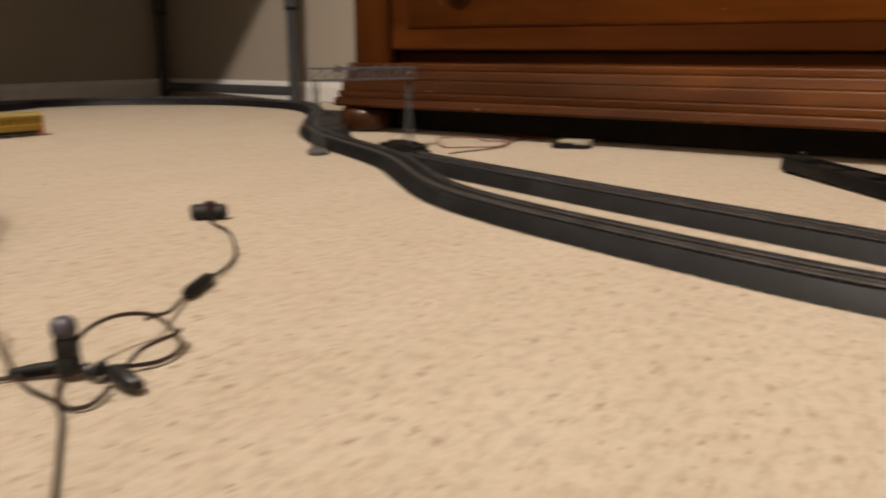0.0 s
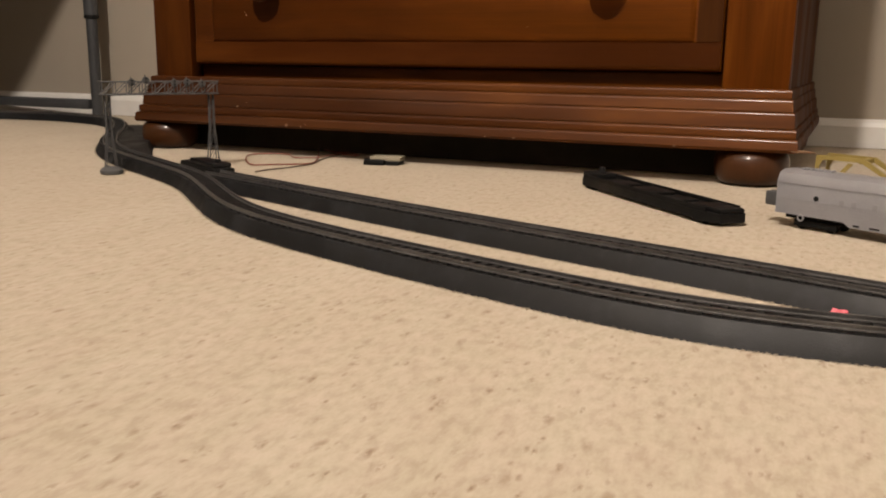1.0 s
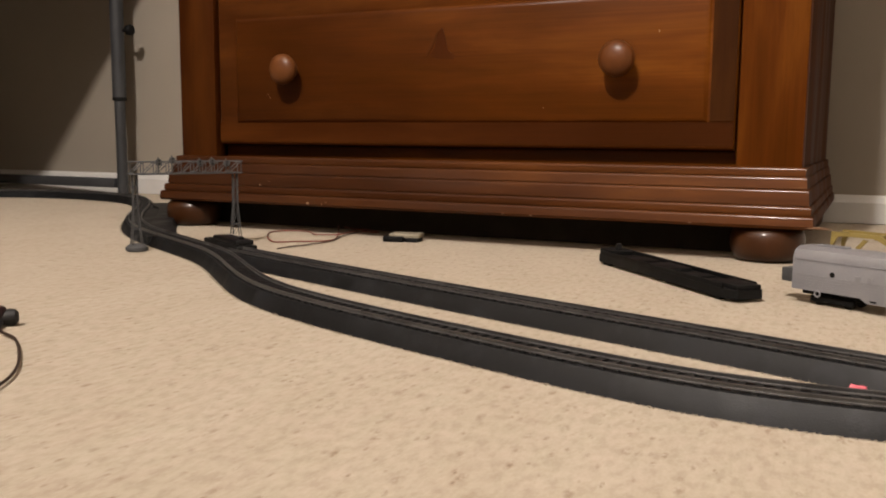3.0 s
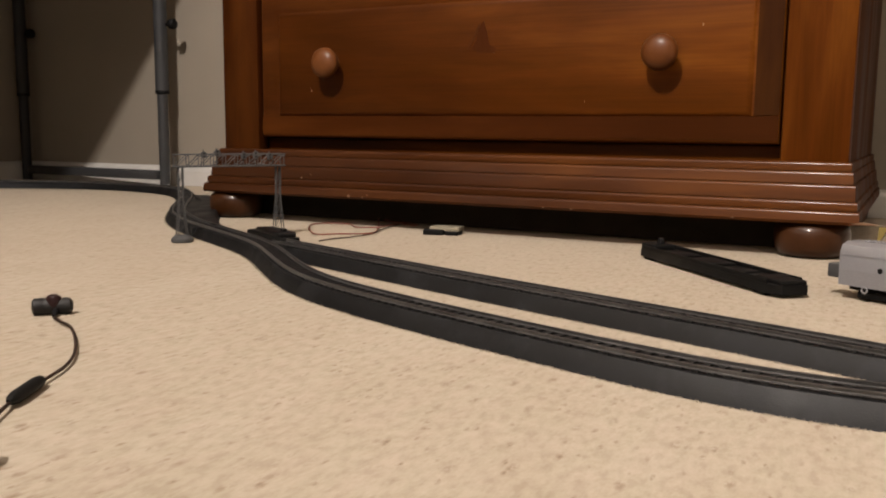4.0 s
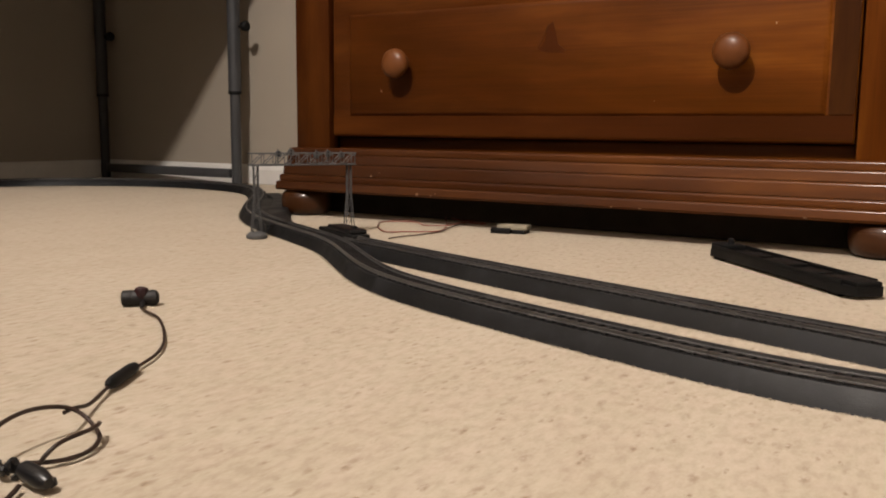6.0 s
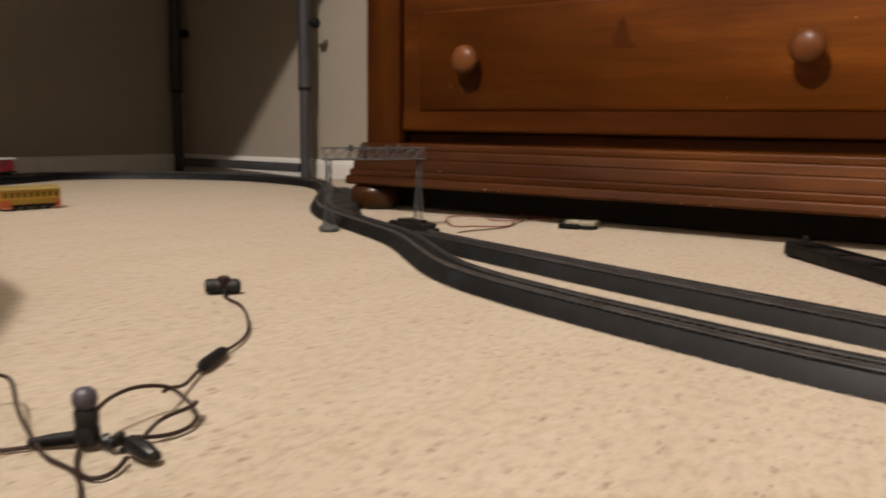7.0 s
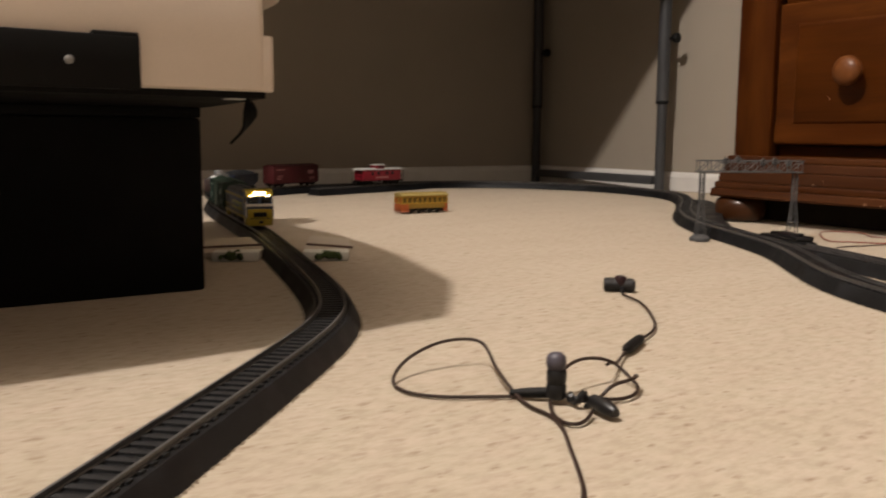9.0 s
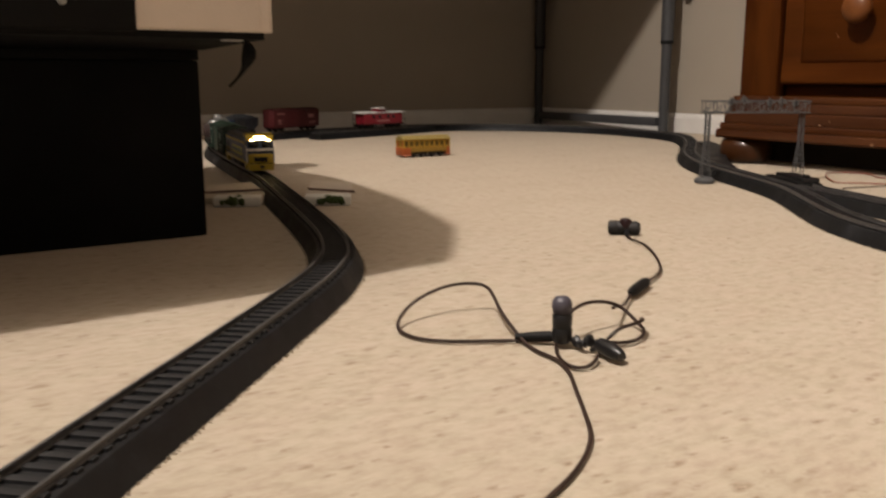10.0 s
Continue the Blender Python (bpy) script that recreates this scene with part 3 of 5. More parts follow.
def lay_track(name, label, path, single=None, piece=0.229, lift=0.0):
    """Roadbed in clicked-together lengths, two rails, and sleepers; single: where each sleeper is an object of its own."""
    track = thing(name, label, "model track", at=pose(0, 0, 0))
    step = (path[1] - path[0]).length
    per = max(4, int(piece / step))
    for a in range(0, len(path) - 2, per):
        run = [p.copy() for p in path[a:a + per + 1]]
        if len(run) < 2:
            continue
        before, after = path[max(a - 1, 0)], path[min(a + per + 1, len(path) - 1)]
        part("roadbed", bm_sweep(bmesh.new(), run, [(s, u + lift) for s, u in ROAD], True, before, after), ROADBED, track)
    for side in (-GAUGE / 2 - 0.0007, GAUGE / 2 + 0.0007):
        part("rail", bm_sweep(bmesh.new(), shifted(path, side, RAIL_TOP - 0.0030 + lift), RAIL_SHAPE), RAIL, track, "dull steel rail")
    rest, count = bmesh.new(), 0
    fine = smooth_path(path[::4] + [path[-1]], 0.0088, 0)
    for k, p in enumerate(fine[1:-1], 1):
        turn = math.atan2(*(fine[k + 1] - fine[k - 1]).yx)
        m = Matrix.Translation((p.x, p.y, 0.0105 + lift)) @ Matrix.Rotation(turn, 4, "Z")
        if single and single(p) and count < 290:
            ob = new("sleeper", sleeper_mesh)
            ob.parent, ob.matrix_basis = track, m
            count += 1
        else:
            bmesh.ops.create_cube(rest, size=1.0, matrix=m @ Matrix.Translation((0, 0, 0.00145)) @ Matrix.Diagonal((0.0038, 0.0236, 0.0029, 1)))
    if len(rest.verts):
        ob = part("sleeper_row", rest, SLEEPER, track, "close row of black sleepers", False)
        ob["kind"] = "stuff"
    return track


# inner edge of the loop, from the right-hand end round the far corner and back past the camera
EDGE = [(0.55, 0.76), (0.42, 0.62), (0.29, 0.520), (0.17, 0.464), (0.046, 0.442), (-0.044, 0.446), (-0.105, 0.463), (-0.180, 0.490), (-0.277, 0.528), (-0.340, 0.556), (-0.400, 0.587), (-0.455, 0.628), (-0.518, 0.690), (-0.590, 0.760), (-0.658, 0.806), (-0.749, 0.864), (-0.820, 0.912), (-0.906, 0.988), (-0.991, 1.085), (-1.111, 1.239), (-1.230, 1.362), (-1.34, 1.415), (-1.485, 1.436), (-1.612, 1.405), (-1.740, 1.330), (-1.825, 1.20), (-1.846, 1.05), (-1.836, 0.92), (-1.805, 0.79), (-1.766, 0.703), (-1.713, 0.628), (-1.625, 0.552), (-1.48, 0.485), (-1.29, 0.432), (-1.032, 0.368), (-0.947, 0.343), (-0.82, 0.303), (-0.719, 0.271), (-0.615, 0.236), (-0.541, 0.203), (-0.480, 0.158), (-0.390, 0.067), (-0.315, -0.012), (-0.22, -0.11), (-0.08, -0.26), (0.05, -0.43), (0.12, -0.65)]
edge_line = smooth_path([(x, y, 0) for x, y in EDGE], 0.01, 12)
LOOP = smooth_path(shifted(edge_line, 0.0200)[::3], 0.01, 8)
SIDING_FRONT = smooth_path([(-0.570, 0.796, 0), (-0.489, 0.760, 0), (-0.302, 0.680, 0), (-0.050, 0.580, 0), (0.07, 0.534, 0), (0.18, 0.506, 0), (0.28, 0.520, 0)], 0.01, 6)
main_track = lay_track("main_track", "black plastic roadbed track loop with steel rails on the carpet", LOOP, lambda p: (p.x < -0.17 and p.y < 0.27 and p.x > -0.9) or (-0.42 < p.x < 0.1 and 0.4 < p.y < 0.68))
passing_track = lay_track("passing_track", "straight black plastic roadbed track behind the front curve", SIDING_FRONT, None, lift=0.0001)
SPUR = smooth_path([(-1.735, 0.790, 0), (-1.765, 0.90, 0), (-1.785, 1.00, 0), (-1.815, 1.10, 0), (-1.85, 1.18, 0)], 0.01, 4)
spur_track = lay_track("spur_track", "short black plastic spur track holding the caboose", SPUR, None, lift=0.0002)

STUB = smooth_path([(-0.738, 0.884, 0), (-0.793, 0.944, 0), (-0.862, 1.022, 0), (-0.935, 1.118, 0), (-1.020, 1.222, 0), (-1.105, 1.298, 0)], 0.01, 4)
stub_track = thing("points_track", "short black plastic branch of the far points", "model track", at=pose(0, 0, 0))
part("roadbed", bm_sweep(bmesh.new(), STUB, [(side, up + 0.0003) for side, up in ROAD]), ROADBED, stub_track)
bm = bmesh.new()
outline = [(-0.752, 0.866), (-0.738, 0.872), (-0.802, 0.946), (-0.905, 1.083), (-0.995, 1.196), (-1.050, 1.215), (-0.965, 1.090), (-0.850, 0.962)]
low, high = [bm.verts.new((x, y, 0.0)) for x, y in outline], [bm.verts.new((x, y, 0.0116)) for x, y in outline]
bm.faces.new(low[::-1])
bm.faces.new(high)
for k in range(len(outline)):
    bm.faces.new((low[k], low[(k + 1) % len(outline)], high[(k + 1) % len(outline)], high[k]))
part("points_base", bm, ROADBED, stub_track)

def carpet_fringe(paths, inside):
    """Carpet fibres that stand up against the foot of the roadbed, as one mesh."""
    r = random.Random(31)
    verts, faces = [], []
    for path in paths:
        for k in range(1, len(path) - 1):
            if not inside(path[k]):
                continue
            right = right_of(path, k)
            for side in (-1, 1):
                for _ in range(14):
                    p = path[k].lerp(path[k + 1], r.random()) + right * side * (0.0203 + r.uniform(-0.0006, 0.0012))
                    turn, tall, wide = r.uniform(0, math.pi), r.uniform(0.0002, 0.0008), r.uniform(0.0009, 0.0018)
                    across = Vector((math.cos(turn), math.sin(turn), 0)) * wide
                    tip = p - right * side * r.uniform(-0.0002, 0.0008) + Vector((0, 0, tall))
                    n = len(verts)
                    verts += [p - across - Vector((0, 0, 0.001)), p + across - Vector((0, 0, 0.001)), tip + across * 0.5, tip - across * 0.5]
                    faces.append((n, n + 1, n + 2, n + 3))
    me = bpy.data.meshes.new("carpet_fringe")
    me.from_pydata(verts, [], faces)
    me.materials.append(CARPET)
    return tagged(new("carpet_fringe", me), "cream carpet fibres along the foot of the track", "carpet", kind="stuff")


carpet_fringe([LOOP, SIDING_FRONT], lambda p: -1.1 < p.x < 0.35 and p.y > -0.15)

# switch motor box beside the points
motor = thing("switch_motor", "flat black plastic switch motor beside the points", "switch motor", at=pose(-0.640, 0.882, 0, 0, 0, -33))
part("base", box(-0.058, 0.052, -0.013, 0.013, 0.0, 0.010, 0.002), BLACK, motor)
part("lid", box(-0.030, 0.046, -0.011, 0.011, 0.010, 0.0155, 0.0015), BLACK_GLOSS, motor)
part("lever", box(0.030, 0.036, -0.003, 0.003, 0.0155, 0.019, 0.0008), BLACK_GLOSS, motor)

# ---- grey signal bridge over the points ----
def lattice_leg(bm, x, y, height, half=0.0036):
    """Four thin bars, close together above and spread below the middle, with cross braces."""
    def spread(z):
        return half * (0.72 if z > 0.05 else 0.72 + 1.05 * (0.05 - z) / 0.05)
    for sx in (-1, 1):
        for sy in (-1, 1):
            for za, zb in ((0.004, 0.05), (0.05, height)):
                bm_rod(bm, (x + sx * spread(za), y + sy * spread(za) * 0.8, za), (x + sx * spread(zb), y + sy * spread(zb) * 0.8, zb), 0.0008)
    n = 4
    for k in range(n):
        za, zb = 0.006 + (height - 0.01) * k / n, 0.006 + (height - 0.01) * (k + 1) / n
        wa, wb = spread(za), spread(zb)
        for sy in (-1, 1):
            bm_rod(bm, (x - wa, y + sy * wa * 0.8, za), (x + wb, y + sy * wb * 0.8, zb), 0.0004, 5)
            bm_rod(bm, (x - wa, y + sy * wa * 0.8, za), (x + wa, y + sy * wa * 0.8, za), 0.0005, 5)


bridge_at = pose(-0.729, 0.822, 0, 0, 0, math.degrees(math.atan2(0.105, 0.070)))
bridge = thing("signal_bridge", "grey plastic lattice signal bridge standing across the track", "signal bridge", at=bridge_at)
SPAN = 0.1215
for x, foot in ((0.0, 0.0), (SPAN, 0.0)):
    bm = bmesh.new()
    lattice_leg(bm, x, 0, 0.0900)
    part("leg", bm, GREY_PLASTIC, bridge)
    part("foot_pad", lathe([(0.0110, 0.0), (0.0130, 0.0015), (0.0128, 0.0048), (0.0095, 0.0078), (0.0045, 0.0090)], (x, 0, 0), "z", 20), GREY_PLASTIC, bridge)
bm = bmesh.new()
for y in (-0.006, 0.006):
    for z in (0.090, 0.1045):
        bm_rod(bm, (-0.008, y, z), (SPAN + 0.008, y, z), 0.0009)
    for k in range(9):
        a, b = -0.006 + (SPAN + 0.012) * k / 9, -0.006 + (SPAN + 0.012) * (k + 1) / 9
        bm_rod(bm, (a, y, 0.090), (a, y, 0.1045), 0.0006, 5)
        bm_rod(bm, (a, y, 0.090), (b, y, 0.1045), 0.0006, 5)
    bm_rod(bm, (SPAN + 0.006, y, 0.090), (SPAN + 0.006, y, 0.1045), 0.0006, 5)
for k in range(10):
    a = -0.006 + (SPAN + 0.012) * k / 9
    for z in (0.090, 0.1045):
        bm_rod(bm, (a, -0.006, z), (a, 0.006, z), 0.0007, 5)
part("truss", bm, GREY_PLASTIC, bridge)
part("walkway", box(-0.007, SPAN + 0.007, -0.0052, 0.0052, 0.0905, 0.0913), GREY_PLASTIC, bridge)
for x, y, tall in ((0.026, -0.007, 0.110), (0.042, -0.007, 0.112), (0.075, -0.007, 0.109), (0.090, -0.007, 0.110), (0.108, -0.007, 0.108)):
    head = part("signal_head", lathe([(0.0042, -0.0012), (0.0042, 0.0012)], (x, y - 0.002, tall - 0.006), "y", 14), GREY_PLASTIC, bridge)
    bm = bmesh.new()
    bm_rod(bm, (x, y, 0.090), (x, y, tall), 0.0008)
    part("signal_mast", bm, GREY_PLASTIC, bridge)
    for dz in (-0.0018, 0.0018):
        part("lens", lathe([(0.0011, -0.0005), (0.0011, 0.0005)], (x, y - 0.0036, tall - 0.006 + dz), "y", 8), BLACK, head)


# ---- rolling stock; each is built along x with the railhead at z = 0 ----
def lengths(path):
    s = [0.0]
    for a, b in zip(path, path[1:]):
        s.append(s[-1] + (b - a).length)
    return s


LOOP_S = lengths(LOOP)


def on_loop(s):
    k = max(1, next(i for i, v in enumerate(LOOP_S) if v >= s))
    return LOOP[k - 1].lerp(LOOP[k], (s - LOOP_S[k - 1]) / (LOOP_S[k] - LOOP_S[k - 1]))


def between(a, b, z):
    """Pose of a car whose trucks stand at a (front) and b (rear)."""
    return Matrix.Translation((*((a + b) / 2).xy, z)) @ Matrix.Rotation(math.atan2(*(a - b).yx), 4, "Z")


def car_on_loop(front_s, length):
    a, b = on_loop(front_s - length * 0.2), on_loop(front_s - length * 0.8)
    return between(a, b, RAIL_TOP + 0.0002)


def truck(root, x, wheelbase=0.019, mat=BLACK, r=0.0052):
    t = part("truck", box(x - wheelbase / 2 - 0.006, x + wheelbase / 2 + 0.006, -0.0125, -0.0105, 0.0028, 0.0080, 0.0007), mat, root)
    bm = bmesh.new()
    bm_box(bm, x - wheelbase / 2 - 0.006, x + wheelbase / 2 + 0.006, 0.0105, 0.0125, 0.0028, 0.0080, 0.0007)
    bm_box(bm, x - 0.003, x + 0.003, -0.0105, 0.0105, 0.004, 0.0085)
    part("side_frame", bm, mat, t)
    for dx in (-wheelbase / 2, wheelbase / 2):
        bm = bmesh.new()
        for y in (-GAUGE / 2 - 0.0002, GAUGE / 2 + 0.0002):
            bm_lathe(bm, [(r, -0.0011), (r, 0.0011)], (x + dx, y, r), "y", 14)
        bm_lathe(bm, [(0.0010, -0.0085), (0.0010, 0.0085)], (x + dx, 0, r), "y", 8)
        part("wheelset", bm, WHEEL, t)


def coupler(root, x, way):
    bm = bmesh.new()
    bm_box(bm, min(x, x + way * 0.0075), max(x, x + way * 0.0075), -0.0014, 0.0014, 0.0068, 0.0092)
    bm_box(bm, min(x + way * 0.0055, x + way * 0.0085), max(x + way * 0.0055, x + way * 0.0085), -0.0028, 0.0022, 0.0062, 0.0096, 0.0006)
    part("coupler", bm, WHEEL, root)


def boxcar(name, label, length, paint, mark, at, doors=0.036, roof_mat=None):
    car = thing(name, label, "model freight car", "cars of the model train", at)
    h, w, low, top = length / 2, 0.0170, 0.0085, 0.0455
    part("body", box(-h, h, -w, w, low, top, 0.0006), paint, car)
    part("roof", prism([(-w - 0.0008, top), (-w - 0.0008, top + 0.0008), (0, top + 0.0040), (w + 0.0008, top + 0.0008), (w + 0.0008, top)], -h - 0.0005, h + 0.0005, "x"), roof_mat or paint, car)
    part("roof_walk", box(-h, h, -0.0032, 0.0032, top + 0.0040, top + 0.0048), roof_mat or paint, car)
    part("underframe", box(-h + 0.004, h - 0.004, -0.006, 0.006, 0.0065, low), BLACK, car)
    for side in (-1, 1):
        y = side * w
        door = part("door", box(-doors / 2, doors / 2, min(y, y + side * 0.0011), max(y, y + side * 0.0011), low + 0.0015, top - 0.002, 0.0003), paint, car)
        for z in (low + 0.010, low + 0.019, low + 0.028):
            part("door_rib", box(-doors / 2, doors / 2, min(y + side * 0.0011, y + side * 0.0016), max(y + side * 0.0011, y + side * 0.0016), z, z + 0.0009), paint, door)
        n = 7
        for k in range(n):
            for sx in (-1, 1):
                x = sx * (doors / 2 + 0.004 + (h - doors / 2 - 0.006) * k / (n - 1))
                part("side_rib", box(x - 0.0004, x + 0.0004, min(y, y + side * 0.0006), max(y, y + side * 0.0006), low + 0.001, top - 0.001), paint, car)
        for x0, x1, z0, z1 in ((-h + 0.008, -h + 0.034, 0.0375, 0.0395), (-h + 0.010, -h + 0.026, 0.024, 0.0255), (-h + 0.010, -h + 0.022, 0.0205, 0.0218), (-h + 0.010, -h + 0.024, 0.017, 0.0183), (h - 0.036, h - 0.018, 0.028, 0.036), (h - 0.032, h - 0.012, 0.0185, 0.0200), (h - 0.032, h - 0.016, 0.0150, 0.0163)):
            sx0, sx1 = (x0, x1) if side < 0 else (-x1, -x0)
            part("marking", box(sx0, sx1, min(y + side * 0.0006, y + side * 0.0009), max(y + side * 0.0006, y + side * 0.0009), z0, z1), mark, car, "faded painted marking bar")
    for sx in (-1, 1):
        bm = bmesh.new()
        for k in range(6):
            bm_rod(bm, (sx * (h + 0.0008), -w + 0.002, low + 0.003 + k * 0.006), (sx * (h + 0.0008), -w + 0.011, low + 0.003 + k * 0.006), 0.0004, 5)
        part("ladder", bm, paint, car)
        truck(car, sx * (h - 0.021))
        coupler(car, sx * h, sx)
    return car


def flat_car(length, at):
    car = thing("flat_car", "dark green model flat car with a brown bulkhead end", "model freight car", "cars of the model train", at)
    h = length / 2
    part("deck", box(-h, h, -0.0165, 0.0165, 0.0112, 0.0135, 0.0004), BLACK, car)
    bm = bmesh.new()
    for side in (-1, 1):
        y = side * 0.0165
        bm_prism(bm, [(-h, 0.0112), (-h, 0.0085), (-h * 0.45, 0.0060), (h * 0.45, 0.0060), (h, 0.0085), (h, 0.0112)], min(y, y - side * 0.0015), max(y, y - side * 0.0015))
    part("side_sill", bm, GREEN, car)
    part("bulkhead", box(-h, -h + 0.0035, -0.0165, 0.0165, 0.0135, 0.0365, 0.0005), MAROON_DARK, car, "dark brown upright bulkhead")
    bm = bmesh.new()
    for k in range(7):
        x = -h + 0.01 + (length - 0.02) * k / 6
        for side in (-1, 1):
            bm_box(bm, x - 0.0008, x + 0.0008, min(side * 0.0165, side * 0.0173), max(side * 0.0165, side * 0.0173), 0.0095, 0.0125)
    part("stake_pocket", bm, BLACK, car)
    part("marking", box(h - 0.050, h - 0.036, -0.0170, -0.0166, 0.0075, 0.0100), GREEN_PALE, car)
    for sx in (-1, 1):
        truck(car, sx * (h - 0.020))
        coupler(car, sx * h, sx)
    return car


def tank_car(length, at):
    car = thing("tank_car", "silver model tank car with a domed top on a black frame", "model freight car", "cars of the model train", at)
    h, r, z = length / 2, 0.0148, 0.0275
    tank = part("tank", lathe([(0.0006, -h + 0.008), (r * 0.55, -h + 0.0086), (r * 0.86, -h + 0.0108), (r, -h + 0.0150), (r, h - 0.0150), (r * 0.86, h - 0.0108), (r * 0.55, h - 0.0086), (0.0006, h - 0.008)], (0, 0, z), "x", 32), TANK, car)
    part("dome", lathe([(0.0085, 0.0), (0.0085, 0.0052), (0.0078, 0.0068), (0.0050, 0.0078), (0.0006, 0.0080)], (0, 0, z + r - 0.0012), "z", 24), TANK, car)
    for x in (-h * 0.58, -h * 0.2, h * 0.2, h * 0.58):
        part("band", lathe([(r + 0.0004, -0.0006), (r + 0.0004, 0.0006)], (x, 0, z), "x", 32), TANK, tank)
    part("frame", box(-h, h, -0.0105, 0.0105, 0.0088, 0.0115, 0.0004), BLACK, car)
    bm = bmesh.new()
    for side in (-1, 1):
        for k in range(5):
            x = -h + 0.012 + (length - 0.024) * k / 4
            bm_rod(bm, (x, side * 0.0150, 0.0105), (x, side * 0.0172, 0.0290), 0.0004, 5)
        bm_rod(bm, (-h + 0.010, side * 0.0172, 0.0290), (h - 0.010, side * 0.0172, 0.0290), 0.0005, 5)
    part("handrail", bm, TANK, car)
    part("marking", box(-0.012, 0.010, -r - 0.0004, -r + 0.001, z - 0.003, z + 0.003), ROOF_GREY, car)
    for x in (-h + 0.010, h - 0.010):
        part("saddle", box(x - 0.004, x + 0.004, -0.0125, 0.0125, 0.0115, 0.0220, 0.0005), BLACK, car)
    for sx in (-1, 1):
        truck(car, sx * (h - 0.021))
        coupler(car, sx * h, sx)
    return car


def hopper_car(length, at):
    car = thing("hopper_car", "navy blue model hopper car heaped with coal", "model freight car", "cars of the model train", at)
    h, w, top = length / 2, 0.0168, 0.0345
    bm = bmesh.new()
    outer = [(-h, top), (-h, 0.0185), (-h + 0.020, 0.0105), (h - 0.020, 0.0105), (h, 0.0185), (h, top)]
    bm_prism(bm, outer, -w, w)
    part("body", bm, NAVY, car)
    bm = bmesh.new()
    for side in (-1, 1):
        for k in range(7):
            x = -h + 0.004 + (length - 0.008) * k / 6
            y = side * w
            bm_box(bm, x - 0.0006, x + 0.0006, min(y, y + side * 0.0010), max(y, y + side * 0.0010), 0.0185, top - 0.0005)
        bm_box(bm, -h, h, min(side * w, side * (w + 0.0012)), max(side * w, side * (w + 0.0012)), top - 0.002, top + 0.0005)
    part("side_rib", bm, NAVY, car)
    heap = bmesh.new()
    nx, ny = 30, 11
    grid = []
    r = random.Random(8)
    for i in range(nx + 1):
        row = []
        for j in range(ny + 1):
            u, v = i / nx, j / ny
            rise = 0.0085 * math.sin(math.pi * v) ** 0.6 * math.sin(math.pi * u) ** 0.45
            row.append(heap.verts.new((-h + 0.0015 + (length - 0.003) * u, (-1 + 2 * v) * (w - 0.0012), top + 0.0003 + rise + r.uniform(-0.0009, 0.0009) * (0 < u < 1 and 0 < v < 1))))
        grid.append(row)
    for i in range(nx):
        for j in range(ny):
            heap.faces.new((grid[i][j], grid[i + 1][j], grid[i + 1][j + 1], grid[i][j + 1]))
    part("coal_load", heap, COAL, car, "heaped grey-black coal load", False)
    part("underframe", box(-h + 0.002, h - 0.002, -0.005, 0.005, 0.0072, 0.0104), BLACK, car)
    for side in (-1, 1):
        bm = bmesh.new()
        for x0, x1, z0, z1 in ((-0.030, -0.014, 0.025, 0.0265), (-0.030, -0.018, 0.0220, 0.0232), (0.010, 0.030, 0.0240, 0.0290)):
            y = side * (w + 0.0002)
            bm_box(bm, x0, x1, min(y, y + side * 0.0003), max(y, y + side * 0.0003), z0, z1)
        part("marking", bm, ROOF_GREY, car)
    for sx in (-1, 1):
        truck(car, sx * (h - 0.018))
        coupler(car, sx * h, sx)
    return car


